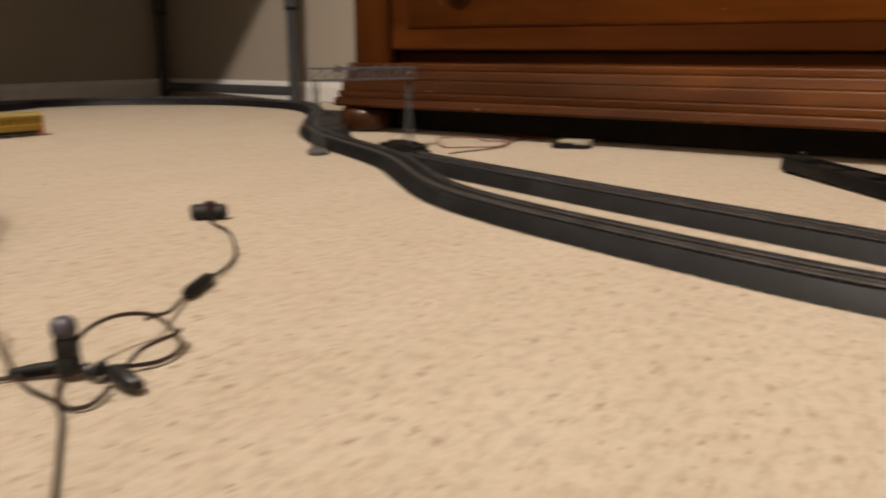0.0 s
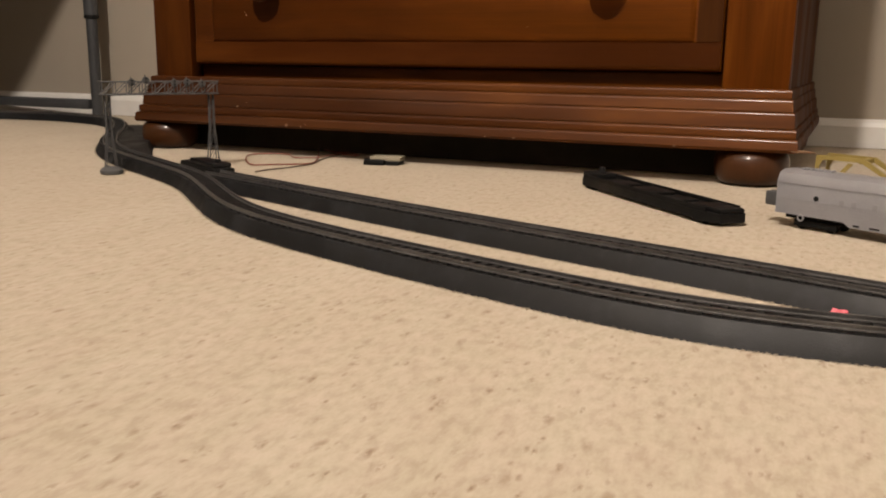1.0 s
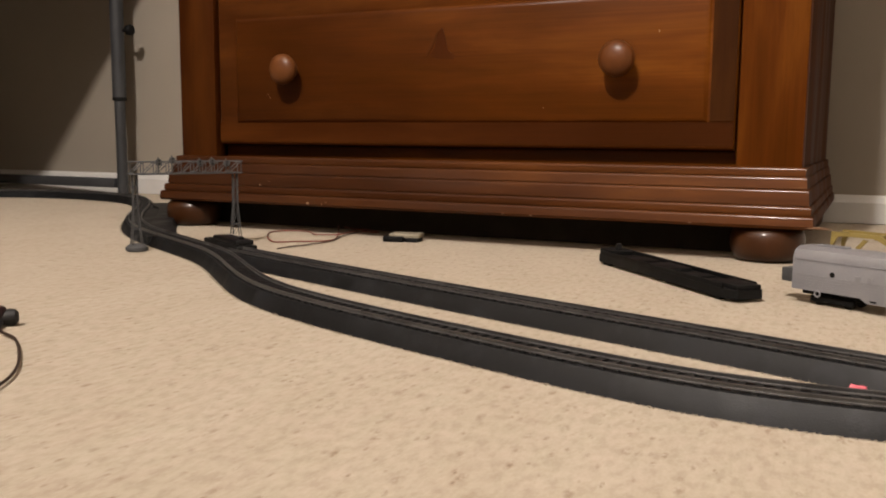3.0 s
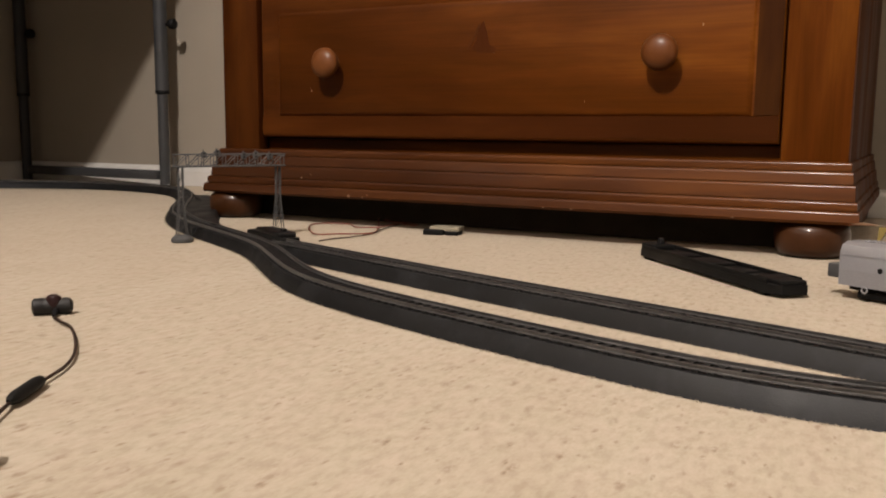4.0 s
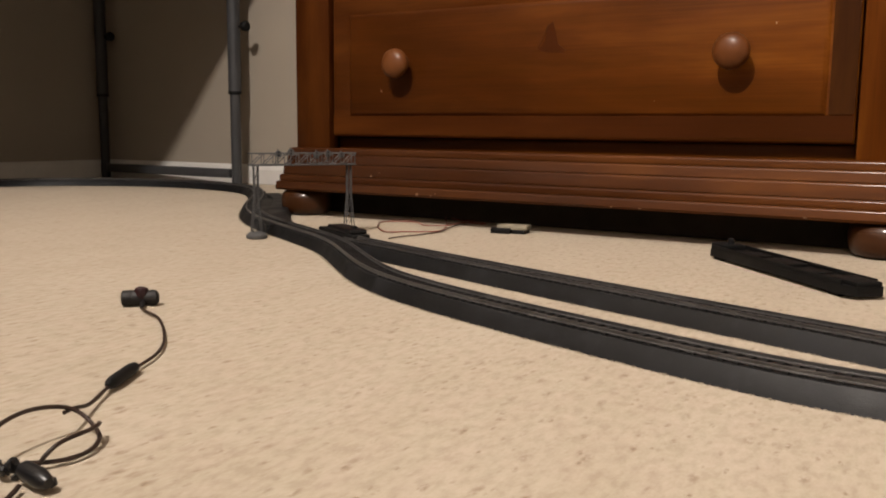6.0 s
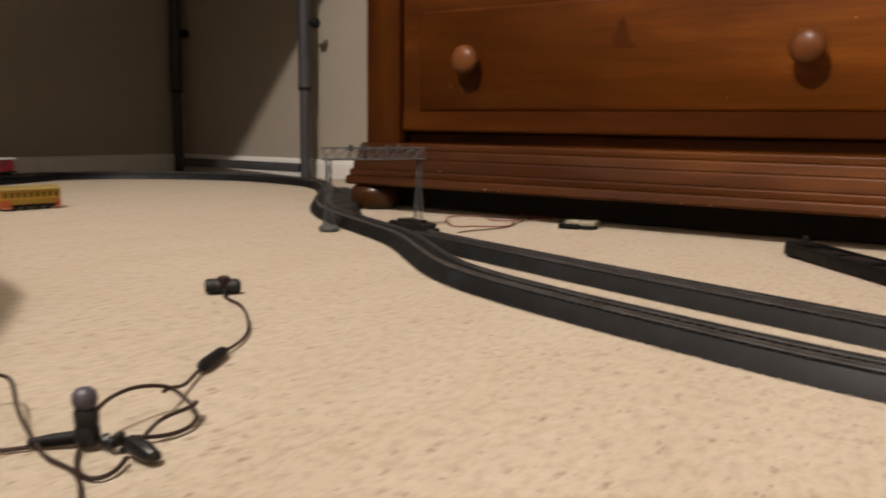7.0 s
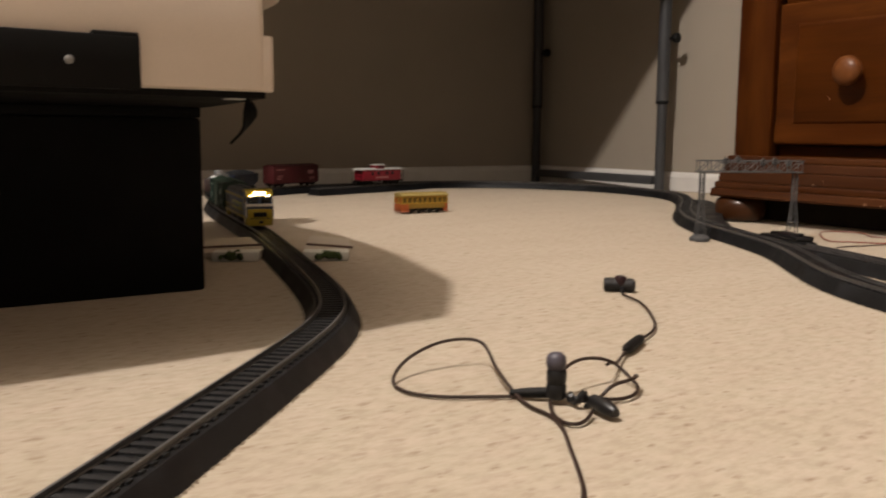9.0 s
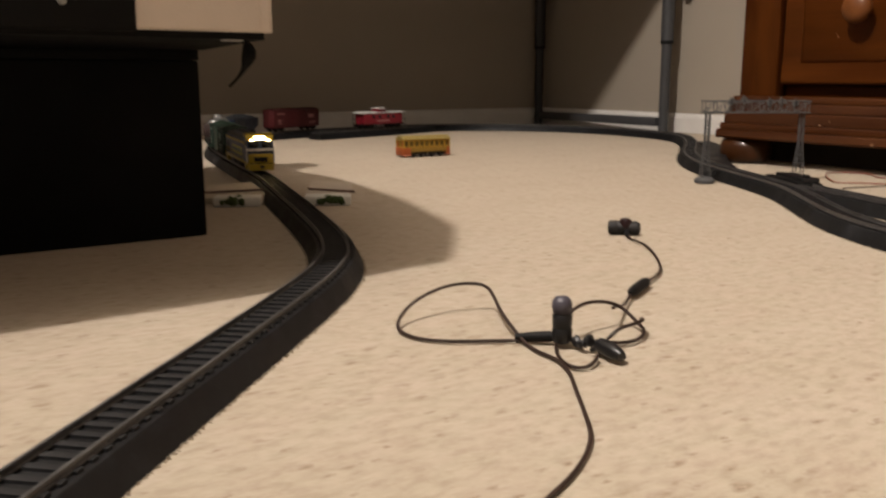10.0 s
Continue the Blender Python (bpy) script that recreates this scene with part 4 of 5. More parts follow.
def locomotive(length, at):
    loco = thing("diesel_locomotive", "blue and yellow model diesel locomotive with its headlamp lit", "model locomotive", "cars of the model train", at)
    h, w = length / 2, 0.0160
    part("frame", box(-h + 0.004, h - 0.004, -0.0145, 0.0145, 0.0090, 0.0120, 0.0005), BLACK, loco)
    part("fuel_tank", box(-0.022, 0.022, -0.0125, 0.0125, 0.0030, 0.0090, 0.0015), BLACK, loco)
    for side in (-1, 1):
        y = side * 0.0145
        part("sill_stripe", box(-h + 0.002, h - 0.002, min(y, y + side * 0.0022), max(y, y + side * 0.0022), 0.0100, 0.0132, 0.0003), YELLOW, loco, "yellow sill stripe")
    body = part("body", prism([(-w, 0.0120), (-w, 0.0372), (-w + 0.0025, 0.0402), (w - 0.0025, 0.0402), (w, 0.0372), (w, 0.0120)], -h + 0.004, h - 0.024, "x"), BLUE, loco)
    part("roof", prism([(-w + 0.0020, 0.0402), (-w + 0.0048, 0.0438), (0, 0.0448), (w - 0.0048, 0.0438), (w - 0.0020, 0.0402)], -h + 0.006, h - 0.030, "x"), ROOF_GREY, loco)
    for side in (-1, 1):
        y = side * w
        part("roof_stripe", box(-h + 0.005, h - 0.026, min(y, y + side * 0.0005), max(y, y + side * 0.0005), 0.0345, 0.0378), YELLOW, body, "yellow stripe under the roof")
        name_panel = part("name_panel", box(-0.030, 0.046, min(y, y + side * 0.0004), max(y, y + side * 0.0004), 0.0185, 0.0290), LIME, body, "lime yellow panel with worn lettering bars")
        bm = bmesh.new()
        for k in range(9):
            x = -0.026 + k * 0.0078
            bm_box(bm, x, x + 0.0048, min(y + side * 0.0004, y + side * 0.0007), max(y + side * 0.0004, y + side * 0.0007), 0.0215, 0.0258)
        part("lettering_bar", bm, GREEN_PALE, name_panel)
        bm = bmesh.new()
        for k in range(6):
            x = -h + 0.010 + k * 0.0045
            bm_box(bm, x, x + 0.003, min(y, y + side * 0.0004), max(y, y + side * 0.0004), 0.0160, 0.0320)
        part("grille", bm, ROOF_GREY, body)
        bm = bmesh.new()
        for k in range(9):
            x = -h + 0.010 + (length - 0.045) * k / 8
            bm_rod(bm, (x, side * 0.0168, 0.0125), (x, side * 0.0168, 0.0215), 0.00035, 5)
        bm_rod(bm, (-h + 0.010, side * 0.0168, 0.0215), (h - 0.035, side * 0.0168, 0.0215), 0.0004, 5)
        part("handrail", bm, YELLOW, loco)
    for k, x in enumerate((-0.062, -0.044, -0.010, 0.016)):
        part("roof_fan" if k < 2 else "exhaust", lathe([(0.0058, 0.0), (0.0058, 0.0014), (0.0050, 0.0019)], (x, 0, 0.0447), "z", 18), ROOF_GREY, loco)
    # cab and nose
    cab = part("cab", prism([(h - 0.026, 0.0120), (h - 0.026, 0.0462), (h - 0.010, 0.0462), (h - 0.0062, 0.0400), (h - 0.0045, 0.0300), (h - 0.0035, 0.0120)], -0.0165, 0.0165), BLUE, loco)
    part("cab_roof", prism([(h - 0.0275, 0.0440), (h - 0.0275, 0.0468), (h - 0.022, 0.0484), (h - 0.0135, 0.0484), (h - 0.0085, 0.0466), (h - 0.0052, 0.0408), (h - 0.0058, 0.0400), (h - 0.0098, 0.0450)], -0.0172, 0.0172), YELLOW, loco, "bright yellow cab roof")
    part("nose_band", box(h - 0.0050, h - 0.0030, -0.0166, 0.0166, 0.0268, 0.0300, 0.0004), WHITE, cab, "white band across the nose")
    part("nose_panel", box(h - 0.0045, h - 0.0022, -0.0155, 0.0155, 0.0120, 0.0235, 0.0008), YELLOW, cab, "yellow nose panel")
    part("nose_grille", box(h - 0.0030, h - 0.0015, -0.0085, 0.0085, 0.0135, 0.0195, 0.0004), BLACK, cab)
    for y in (-0.0080, 0.0080):
        part("windscreen", box(h - 0.0058, h - 0.0038, y - 0.0062, y + 0.0062, 0.0312, 0.0388, 0.0005), GLASS_DARK, cab)
    for side in (-1, 1):
        y = side * 0.0165
        part("side_window", box(h - 0.0215, h - 0.0115, min(y, y + side * 0.0004), max(y, y + side * 0.0004), 0.0300, 0.0385), GLASS_DARK, cab)
        part("grab_rail", bm_rod(bmesh.new(), (h - 0.0035, side * 0.0172, 0.0130), (h - 0.0050, side * 0.0172, 0.0330), 0.0006, 6), WHITE, cab)
    part("headlamp", box(h - 0.0080, h - 0.0042, -0.0072, 0.0072, 0.0410, 0.0452, 0.0010), LIGHT_ON, cab, "lit warm headlamp")
    for y in (-0.0105, 0.0105):
        part("number_light", box(h - 0.0056, h - 0.0036, y - 0.0022, y + 0.0022, 0.0396, 0.0410, 0.0003), LIGHT_ON, cab)
    for sx in (-1, 1):
        part("pilot", prism([(sx * (h - 0.006), 0.0110), (sx * (h - 0.006), 0.0028), (sx * (h - 0.001), 0.0028), (sx * (h - 0.0005), 0.0110)], -0.0155, 0.0155), YELLOW, loco, "yellow pilot plate")
        part("step", box(min(sx * (h - 0.020), sx * (h - 0.012)), max(sx * (h - 0.020), sx * (h - 0.012)), -0.0172, 0.0172, 0.0030, 0.0100, 0.0005), YELLOW, loco)
        truck(loco, sx * (h - 0.040), 0.030, BLACK, 0.0056)
        coupler(loco, sx * h, sx)
    return loco


def caboose(at):
    car = thing("caboose", "red model caboose with a white roof and cupola", "model caboose", at=at)
    h, w = 0.066, 0.0165
    part("body", box(-h + 0.009, h - 0.009, -w, w, 0.0110, 0.0355, 0.0005), MAROON, car)
    part("platform", box(-h, h, -w, w, 0.0085, 0.0108, 0.0004), BLACK, car)
    part("roof", prism([(-w - 0.002, 0.0355), (-w - 0.002, 0.0366), (0, 0.0398), (w + 0.002, 0.0366), (w + 0.002, 0.0355)], -h, h, "x"), WHITE, car, "white painted roof")
    cupola = part("cupola", box(-0.013, 0.009, -0.0135, 0.0135, 0.0375, 0.0455, 0.0004), MAROON, car)
    part("cupola_roof", prism([(-0.0150, 0.0455), (-0.0150, 0.0464), (0, 0.0485), (0.0150, 0.0464), (0.0150, 0.0455)], -0.0155, 0.0115, "x"), WHITE, cupola, "white painted cupola roof")
    for side in (-1, 1):
        y = side * w
        for x in (-0.030, -0.012, 0.014, 0.030):
            part("window", box(x - 0.0032, x + 0.0032, min(y, y + side * 0.0004), max(y, y + side * 0.0004), 0.0240, 0.0310), GLASS_DARK, car)
        part("marking", box(-0.020, 0.018, min(y, y + side * 0.0003), max(y, y + side * 0.0003), 0.0160, 0.0200), RED_PALE, car)
        for x in (-0.006, 0.003):
            part("cupola_window", box(x - 0.0028, x + 0.0028, min(side * 0.0135, side * 0.0139), max(side * 0.0135, side * 0.0139), 0.0400, 0.0440), GLASS_DARK, cupola)
        for sx in (-1, 1):
            bm = bmesh.new()
            bm_rod(bm, (sx * (h - 0.001), y * 0.95, 0.0108), (sx * (h - 0.001), y * 0.95, 0.0355), 0.0005, 5)
            bm_rod(bm, (sx * (h - 0.001), y * 0.95, 0.0210), (sx * (h - 0.001), y * 0.1, 0.0210), 0.0005, 5)
            part("end_rail", bm, BLACK, car)
    for sx in (-1, 1):
        truck(car, sx * 0.040)
        coupler(car, sx * h, sx)
    return car


MAROON_DARK = worn("brown_bulkhead_plastic", (0.035, 0.018, 0.014), 0.6, vary=0.3)
# the locomotive's nose stands just past the black case
nose = min(range(len(LOOP)), key=lambda k: (LOOP[k] - Vector((-1.035, 0.345, 0))).length)
s = LOOP_S[nose]
locomotive(0.184, car_on_loop(s, 0.184))
s -= 0.184 + 0.015
boxcar("boxcar", "dark green model boxcar with faded markings", 0.147, GREEN, GREEN_PALE, car_on_loop(s, 0.147))
s -= 0.147 + 0.015
flat_car(0.148, car_on_loop(s, 0.148))
s -= 0.148 + 0.015
tank_car(0.146, car_on_loop(s, 0.146))
s -= 0.146 + 0.015
hopper_car(0.116, car_on_loop(s, 0.116))
s -= 0.116 + 0.066
boxcar("boxcar", "red model boxcar with faded markings, desk shade in its colour", 0.142, RED_SHADED, RED_PALE, car_on_loop(s, 0.142))
caboose(between(Vector((-1.783, 1.020, 0)), Vector((-1.771, 0.940, 0)), RAIL_TOP + 0.0004))


# ---- loose things on the carpet ----
def tram(at):
    t = thing("toy_tram", "yellow and orange toy tram standing on the carpet", "toy tram", at=at)
    h, w = 0.0445, 0.0155
    part("body", box(-h + 0.012, h - 0.006, -w, w, 0.0080, 0.0175, 0.0008), TRAM_SIDE, t, "dull ochre lower side")
    part("belt_rail", box(-h, h, -w - 0.0005, w + 0.0005, 0.0160, 0.0178, 0.0004), TRAM_YELLOW, t)
    part("underframe", box(-h + 0.014, h - 0.010, -w + 0.0035, w - 0.0035, 0.0040, 0.0080), BLACK, t, "black underframe")
    for x0, x1 in ((-h, -h + 0.0145), (h - 0.0070, h)):
        platform = part("end_platform", box(x0, x1, -w, w, 0.0030, 0.0160, 0.0010), TRAM_ORANGE, t, "orange end platform")
        part("step", box(x0 - 0.0003, x1 + 0.0003, -w - 0.0008, w + 0.0008, 0.0020, 0.0042, 0.0004), TRAM_STEP, platform, "pale red step board")
    part("cornice", box(-h, h, -w, w, 0.0265, 0.0300, 0.0008), TRAM_YELLOW, t)
    part("interior", box(-h + 0.003, h - 0.003, -w + 0.003, w - 0.003, 0.0175, 0.0265), TRAM_DIM, t)
    for side in (-1, 1):
        for k in range(10):
            x = -h + 0.0012 + (2 * h - 0.0024) * k / 9
            part("window_pillar", box(x - 0.0013, x + 0.0013, min(side * w, side * (w - 0.002)), max(side * w, side * (w - 0.002)), 0.0172, 0.0268), TRAM_YELLOW, t)
    for sx in (-1, 1):
        for y in (-0.009, 0.0, 0.009):
            part("end_pillar", box(min(sx * h, sx * (h - 0.002)), max(sx * h, sx * (h - 0.002)), y - 0.0012, y + 0.0012, 0.0172, 0.0268), TRAM_ORANGE if y else TRAM_YELLOW, t)
        part("end_dash", box(min(sx * h, sx * (h + 0.0018)), max(sx * h, sx * (h + 0.0018)), -0.0125, 0.0125, 0.0050, 0.0160, 0.0008), TRAM_ORANGE, t, "orange end panel")
        for y in (-0.0115, 0.0115):
            for dx in (-0.008, 0.008):
                part("wheel", lathe([(0.0040, -0.0011), (0.0040, 0.0011)], (sx * 0.018 + dx, y, 0.0040), "y", 12), WHEEL, t)
    part("roof", prism([(-w - 0.0012, 0.0300), (-w, 0.0318), (-w * 0.55, 0.0332), (-w * 0.5, 0.0352), (w * 0.5, 0.0352), (w * 0.55, 0.0332), (w, 0.0318), (w + 0.0012, 0.0300)], -h - 0.001, h + 0.001, "x"), OCHRE, t, "dull yellow clerestory roof")
    return t


tram(pose(-1.270, 0.755, 0, 0, 0, 82))

# bare black car frame
frame_at = pose(-0.128, 0.884, 0, 0, 0, math.degrees(math.atan2(-0.186, 0.152)))
chassis = thing("car_frame", "bare black plastic model car frame lying on the carpet", "model car frame", at=frame_at)
part("floor_plate", prism([(-0.118, -0.010), (-0.106, -0.018), (0.122, -0.018), (0.136, -0.012), (0.136, 0.012), (0.122, 0.018), (-0.106, 0.018), (-0.118, 0.010)], 0.003, 0.011, "y"), BLACK, chassis)
for ob in (bpy.data.objects["floor_plate"],):
    for v in ob.data.vertices:
        v.co = Vector((v.co.x, v.co.z, v.co.y))
for y in (-0.0175, 0.0155):
    part("side_rim", box(-0.105, 0.121, y, y + 0.002, 0.0105, 0.0150, 0.0005), BLACK, chassis)
for x0, x1, tall in ((-0.117, -0.086, 0.0165), (-0.060, -0.030, 0.0130), (-0.012, 0.030, 0.0140), (0.052, 0.070, 0.0128), (0.098, 0.135, 0.0150)):
    part("cross_block", box(x0, x1, -0.0120, 0.0120, 0.0105, tall, 0.0012), BLACK, chassis)
part("peg", lathe([(0.0035, 0.0), (0.0035, 0.006), (0.002, 0.007)], (-0.096, 0, 0.0160), "z", 12), BLACK_GLOSS, chassis)
for x in (-0.095, 0.108):
    for y in (-0.012, 0.012):
        part("truck_mount", box(x - 0.008, x + 0.008, y - 0.003, y + 0.003, 0.0, 0.004), BLACK, chassis)

# silver passenger car with an ochre frame leaning over it
silver_dir = math.degrees(math.atan2(-0.050, 0.078))
silver_at = pose(-0.012, 0.822, 0, 0, 0, silver_dir) @ Matrix.Translation((0.013, 0, 0))
coach = thing("passenger_car", "silver plastic model passenger car standing on the carpet", "model passenger car", at=silver_at)
SW = 0.0170
part("body", prism([(-SW, 0.0120), (-SW, 0.0395), (-SW + 0.0025, 0.0450), (-SW * 0.45, 0.0478), (SW * 0.45, 0.0478), (SW - 0.0025, 0.0450), (SW, 0.0395), (SW, 0.0120)], 0.0, 0.215, "x"), SILVER, coach)
for side in (-1, 1):
    y = side * SW
    for k in range(5):
        z = 0.0150 + k * 0.0022
        part("corrugation", prism([(0.002, z), (0.213, z), (0.213, z + 0.0012), (0.002, z + 0.0012)], min(y, y + side * 0.00018), max(y, y + side * 0.00018)), SILVER, coach)
    part("letter_band", box(0.001, 0.214, min(y, y + side * 0.0005), max(y, y + side * 0.0005), 0.0370, 0.0376), SILVER, coach)
    part("skirt_hole", box(0.069, 0.074, min(y, y + side * 0.0004), max(y, y + side * 0.0004), 0.0100, 0.0112), BLACK, coach)
    part("skirt_hole", box(0.082, 0.090, min(y, y + side * 0.0004), max(y, y + side * 0.0004), 0.0100, 0.0112), BLACK, coach)
    part("port_hole", lathe([(0.0022, -0.0004), (0.0022, 0.0004)], (0.0360, y, 0.0275), "y", 12), BLACK, coach)
    bm = bmesh.new()
    for x in (0.056, 0.066, 0.083):
        bm_box(bm, x, x + 0.004, min(y, y + side * 0.0004), max(y, y + side * 0.0004), 0.0245, 0.0290)
    part("marking", bm, CAR_MARK, coach)
for side in (-1, 1):
    y = side * (SW - 0.0012)
    part("skirt", prism([(0.060, 0.0122), (0.066, 0.0085), (0.149, 0.0085), (0.155, 0.0122)], min(y, y + side * 0.0012), max(y, y + side * 0.0012)), SILVER, coach)
    part("step_bracket", bm_ring(bmesh.new(), (0.0240, side * (SW + 0.0004), 0.0102), 0.0024, 0.0007), SILVER, coach)
for k in range(7):
    part("roof_vent", box(0.012 + k * 0.004, 0.0145 + k * 0.004, -0.004, 0.004, 0.0478, 0.0494, 0.0004), SILVER, coach)
part("end_diaphragm", box(-0.006, 0.0, -0.007, 0.007, 0.0120, 0.0300, 0.0008), GREY_PLASTIC, coach)
part("underframe", box(0.006, 0.209, -0.010, 0.010, 0.0080, 0.0120), BLACK, coach)
for x in (0.034, 0.181):
    truck(coach, x, 0.026, BLACK, 0.0058)
part("drawbar", box(-0.018, -0.006, -0.006, 0.006, 0.0150, 0.0270, 0.0012), GREY_PLASTIC, coach)

ochre_at = pose(0.022, 0.882, 0, 0, 0, silver_dir + 8)
ochre = thing("model_bridge", "ochre yellow open plastic frame standing behind the silver car", "model frame", at=ochre_at)
for y in (-0.002, 0.022):
    bm = bmesh.new()
    bm_prism(bm, [(-0.006, 0.0), (-0.002, 0.0535), (0.040, 0.0528), (0.056, 0.0425), (0.074, 0.0330), (0.074, 0.0), (0.070, 0.0), (0.070, 0.0312), (0.055, 0.0392), (0.042, 0.0466), (0.037, 0.0494), (0.004, 0.0498), (0.000, 0.0420), (-0.002, 0.0)], y, y + 0.003)
    part("side_frame", bm, OCHRE, ochre)
part("brace", prism([(0.012, 0.0300), (0.016, 0.0300), (0.030, 0.0475), (0.026, 0.0482)], -0.001, 0.001), OCHRE, ochre)
for x, z in ((-0.001, 0.0485), (0.034, 0.0480), (0.068, 0.0255)):
    part("cross_bar", box(x, x + 0.005, 0.002, 0.022, z, z + 0.0038), OCHRE, ochre)
part("hook", bm_rod(bmesh.new(), (0.062, -0.004, 0.0395), (0.078, -0.004, 0.0335), 0.0012, 6), BLACK, ochre, "thin black hook")

# small wired circuit case under the chest's edge
case_at = pose(-0.492, 1.052, 0, 0, 0, 8) @ Matrix.Scale(0.85, 4)
unit = thing("wired_module", "cream wired circuit module half under the chest", "electronic module", at=case_at)
part("case", box(-0.018, 0.030, -0.014, 0.016, 0.0060, 0.0125, 0.0012), BOARD, unit)
part("socket", box(-0.026, 0.006, -0.020, -0.004, 0.0, 0.0085, 0.001), BLACK, unit)
part("socket", box(0.008, 0.028, -0.016, -0.004, 0.0, 0.0058, 0.0008), BLACK, unit)
part("base", box(-0.016, 0.028, -0.0035, 0.014, 0.0, 0.0060), BLACK, unit)


def wire(name, label, points, radius, mat, group=""):
    w = thing(name, label, "wire", group, pose(0, 0, 0))
    part("strand", tube(smooth_path(points, 0.006, 3), radius, 7), mat, w)
    return w


wire("loose_wire", "thin red wire looped on the carpet", [(-0.551, 1.098, 0.004), (-0.582, 1.125, 0.004), (-0.601, 1.126, 0.003), (-0.633, 1.145, 0.004), (-0.642, 1.145, 0.005), (-0.629, 1.124, 0.003), (-0.596, 1.064, 0.002), (-0.571, 1.007, 0.002), (-0.582, 0.984, 0.002), (-0.606, 0.972, 0.002), (-0.621, 0.952, 0.002), (-0.643, 0.970, 0.002), (-0.674, 1.010, 0.002), (-0.697, 1.055, 0.002), (-0.682, 1.079, 0.002), (-0.653, 1.083, 0.002), (-0.625, 1.050, 0.002), (-0.608, 1.058, 0.002), (-0.589, 1.057, 0.003), (-0.591, 1.107, 0.003), (-0.548, 1.092, 0.004)], 0.00085, WIRE_RED, "wires of the module")
wire("loose_wire", "thin dark wire crossing the red one", [(-0.553, 1.103, 0.004), (-0.579, 1.119, 0.004), (-0.583, 1.093, 0.003), (-0.582, 1.051, 0.002), (-0.566, 0.998, 0.002), (-0.569, 0.973, 0.002), (-0.575, 0.943, 0.002), (-0.583, 0.924, 0.002), (-0.585, 0.898, 0.002)], 0.00085, WIRE_BLACK, "wires of the module")
wire("loose_wire", "thin dark wire by the chest", [(-1.150, 1.500, 0.004), (-1.080, 1.450, 0.004), (-1.000, 1.38, 0.006), (-0.955, 1.33, 0.026), (-0.93, 1.31, 0.040), (-0.90, 1.33, 0.012), (-0.86, 1.36, 0.002)], 0.0013, WIRE_BLACK)

plug = thing("track_connector", "small black plug with a white tip beside the far track", "connector", at=pose(-1.650, 1.515, 0, 0, 0, -8))
part("housing", box(-0.022, 0.012, -0.008, 0.008, 0.0, 0.0095, 0.0015), BLACK, plug)
part("tip", box(0.013, 0.045, -0.005, 0.005, 0.0, 0.0050, 0.001), WHITE, plug, "white plug tip")

# pink scrap between the tracks
bm = bmesh.new()
bmesh.ops.create_icosphere(bm, subdivisions=2, radius=1.0)
r = random.Random(3)
for v in bm.verts:
    v.co = Vector((v.co.x * 0.0052, v.co.y * 0.0032, 0.0026 + v.co.z * 0.0028)) * r.uniform(0.75, 1.15)
    v.co.z = max(v.co.z, 0.0)
scrap = part("plastic_scrap", bm, PINK, None, "", False)
scrap.matrix_world = pose(0.030, 0.521, 0, 0, 0, 20)
tagged(scrap, "small crumpled pink plastic scrap on the carpet", "scrap")

# ---- earphones ----
phones = thing("earphones", "black in-ear earphones with a tangled cable on the carpet", "earphones", at=pose(0, 0, 0))
CABLE_ONE = [(-0.5120, 0.4425, 0.0030), (-0.4958, 0.4330, 0.0045), (-0.4777, 0.4253, 0.0045), (-0.4501, 0.4043, 0.0045), (-0.4189, 0.3756, 0.0045), (-0.4011, 0.3541, 0.0045), (-0.3921, 0.3378, 0.0045), (-0.3866, 0.3253, 0.0045), (-0.3748, 0.3045, 0.0060), (-0.3657, 0.2866, 0.0060), (-0.3485, 0.2615, 0.0075), (-0.3364, 0.2431, 0.0095), (-0.3300, 0.2329, 0.0110)]
CABLE_TWO = [(-0.3260, 0.1860, 0.0040), (-0.3390, 0.1700, 0.0030), (-0.3580, 0.1410, 0.0030), (-0.3750, 0.1310, 0.0030), (-0.3940, 0.1340, 0.0050), (-0.4060, 0.1520, 0.0100), (-0.4080, 0.1770, 0.0160), (-0.4010, 0.1980, 0.0160), (-0.3840, 0.1930, 0.0130), (-0.3630, 0.1820, 0.0090), (-0.3310, 0.1710, 0.0040), (-0.3140, 0.1670, 0.0030), (-0.3040, 0.1672, 0.0030), (-0.2854, 0.1582, 0.0030), (-0.2650, 0.1431, 0.0020), (-0.2495, 0.1317, 0.0020), (-0.2230, 0.1090, 0.0020), (-0.2020, 0.0720, 0.0020), (-0.1900, 0.0200, 0.0020), (-0.2000, -0.0800, 0.0020)]
CABLE_THREE = [(-0.3190, 0.1810, 0.0040), (-0.3107, 0.1738, 0.0030), (-0.2970, 0.1655, 0.0030), (-0.2855, 0.1650, 0.0030), (-0.2868, 0.1750, 0.0040), (-0.2940, 0.1860, 0.0060)]
CABLE_LOOP = [(-0.3200, 0.1880, 0.0120), (-0.3275, 0.1985, 0.0150), (-0.3320, 0.2151, 0.0165), (-0.3320, 0.2281, 0.0150), (-0.3307, 0.2402, 0.0110), (-0.3191, 0.2402, 0.0085), (-0.3058, 0.2323, 0.0075), (-0.3026, 0.2264, 0.0040), (-0.3007, 0.2145, 0.0040), (-0.3047, 0.2043, 0.0050), (-0.3128, 0.1984, 0.0060)]
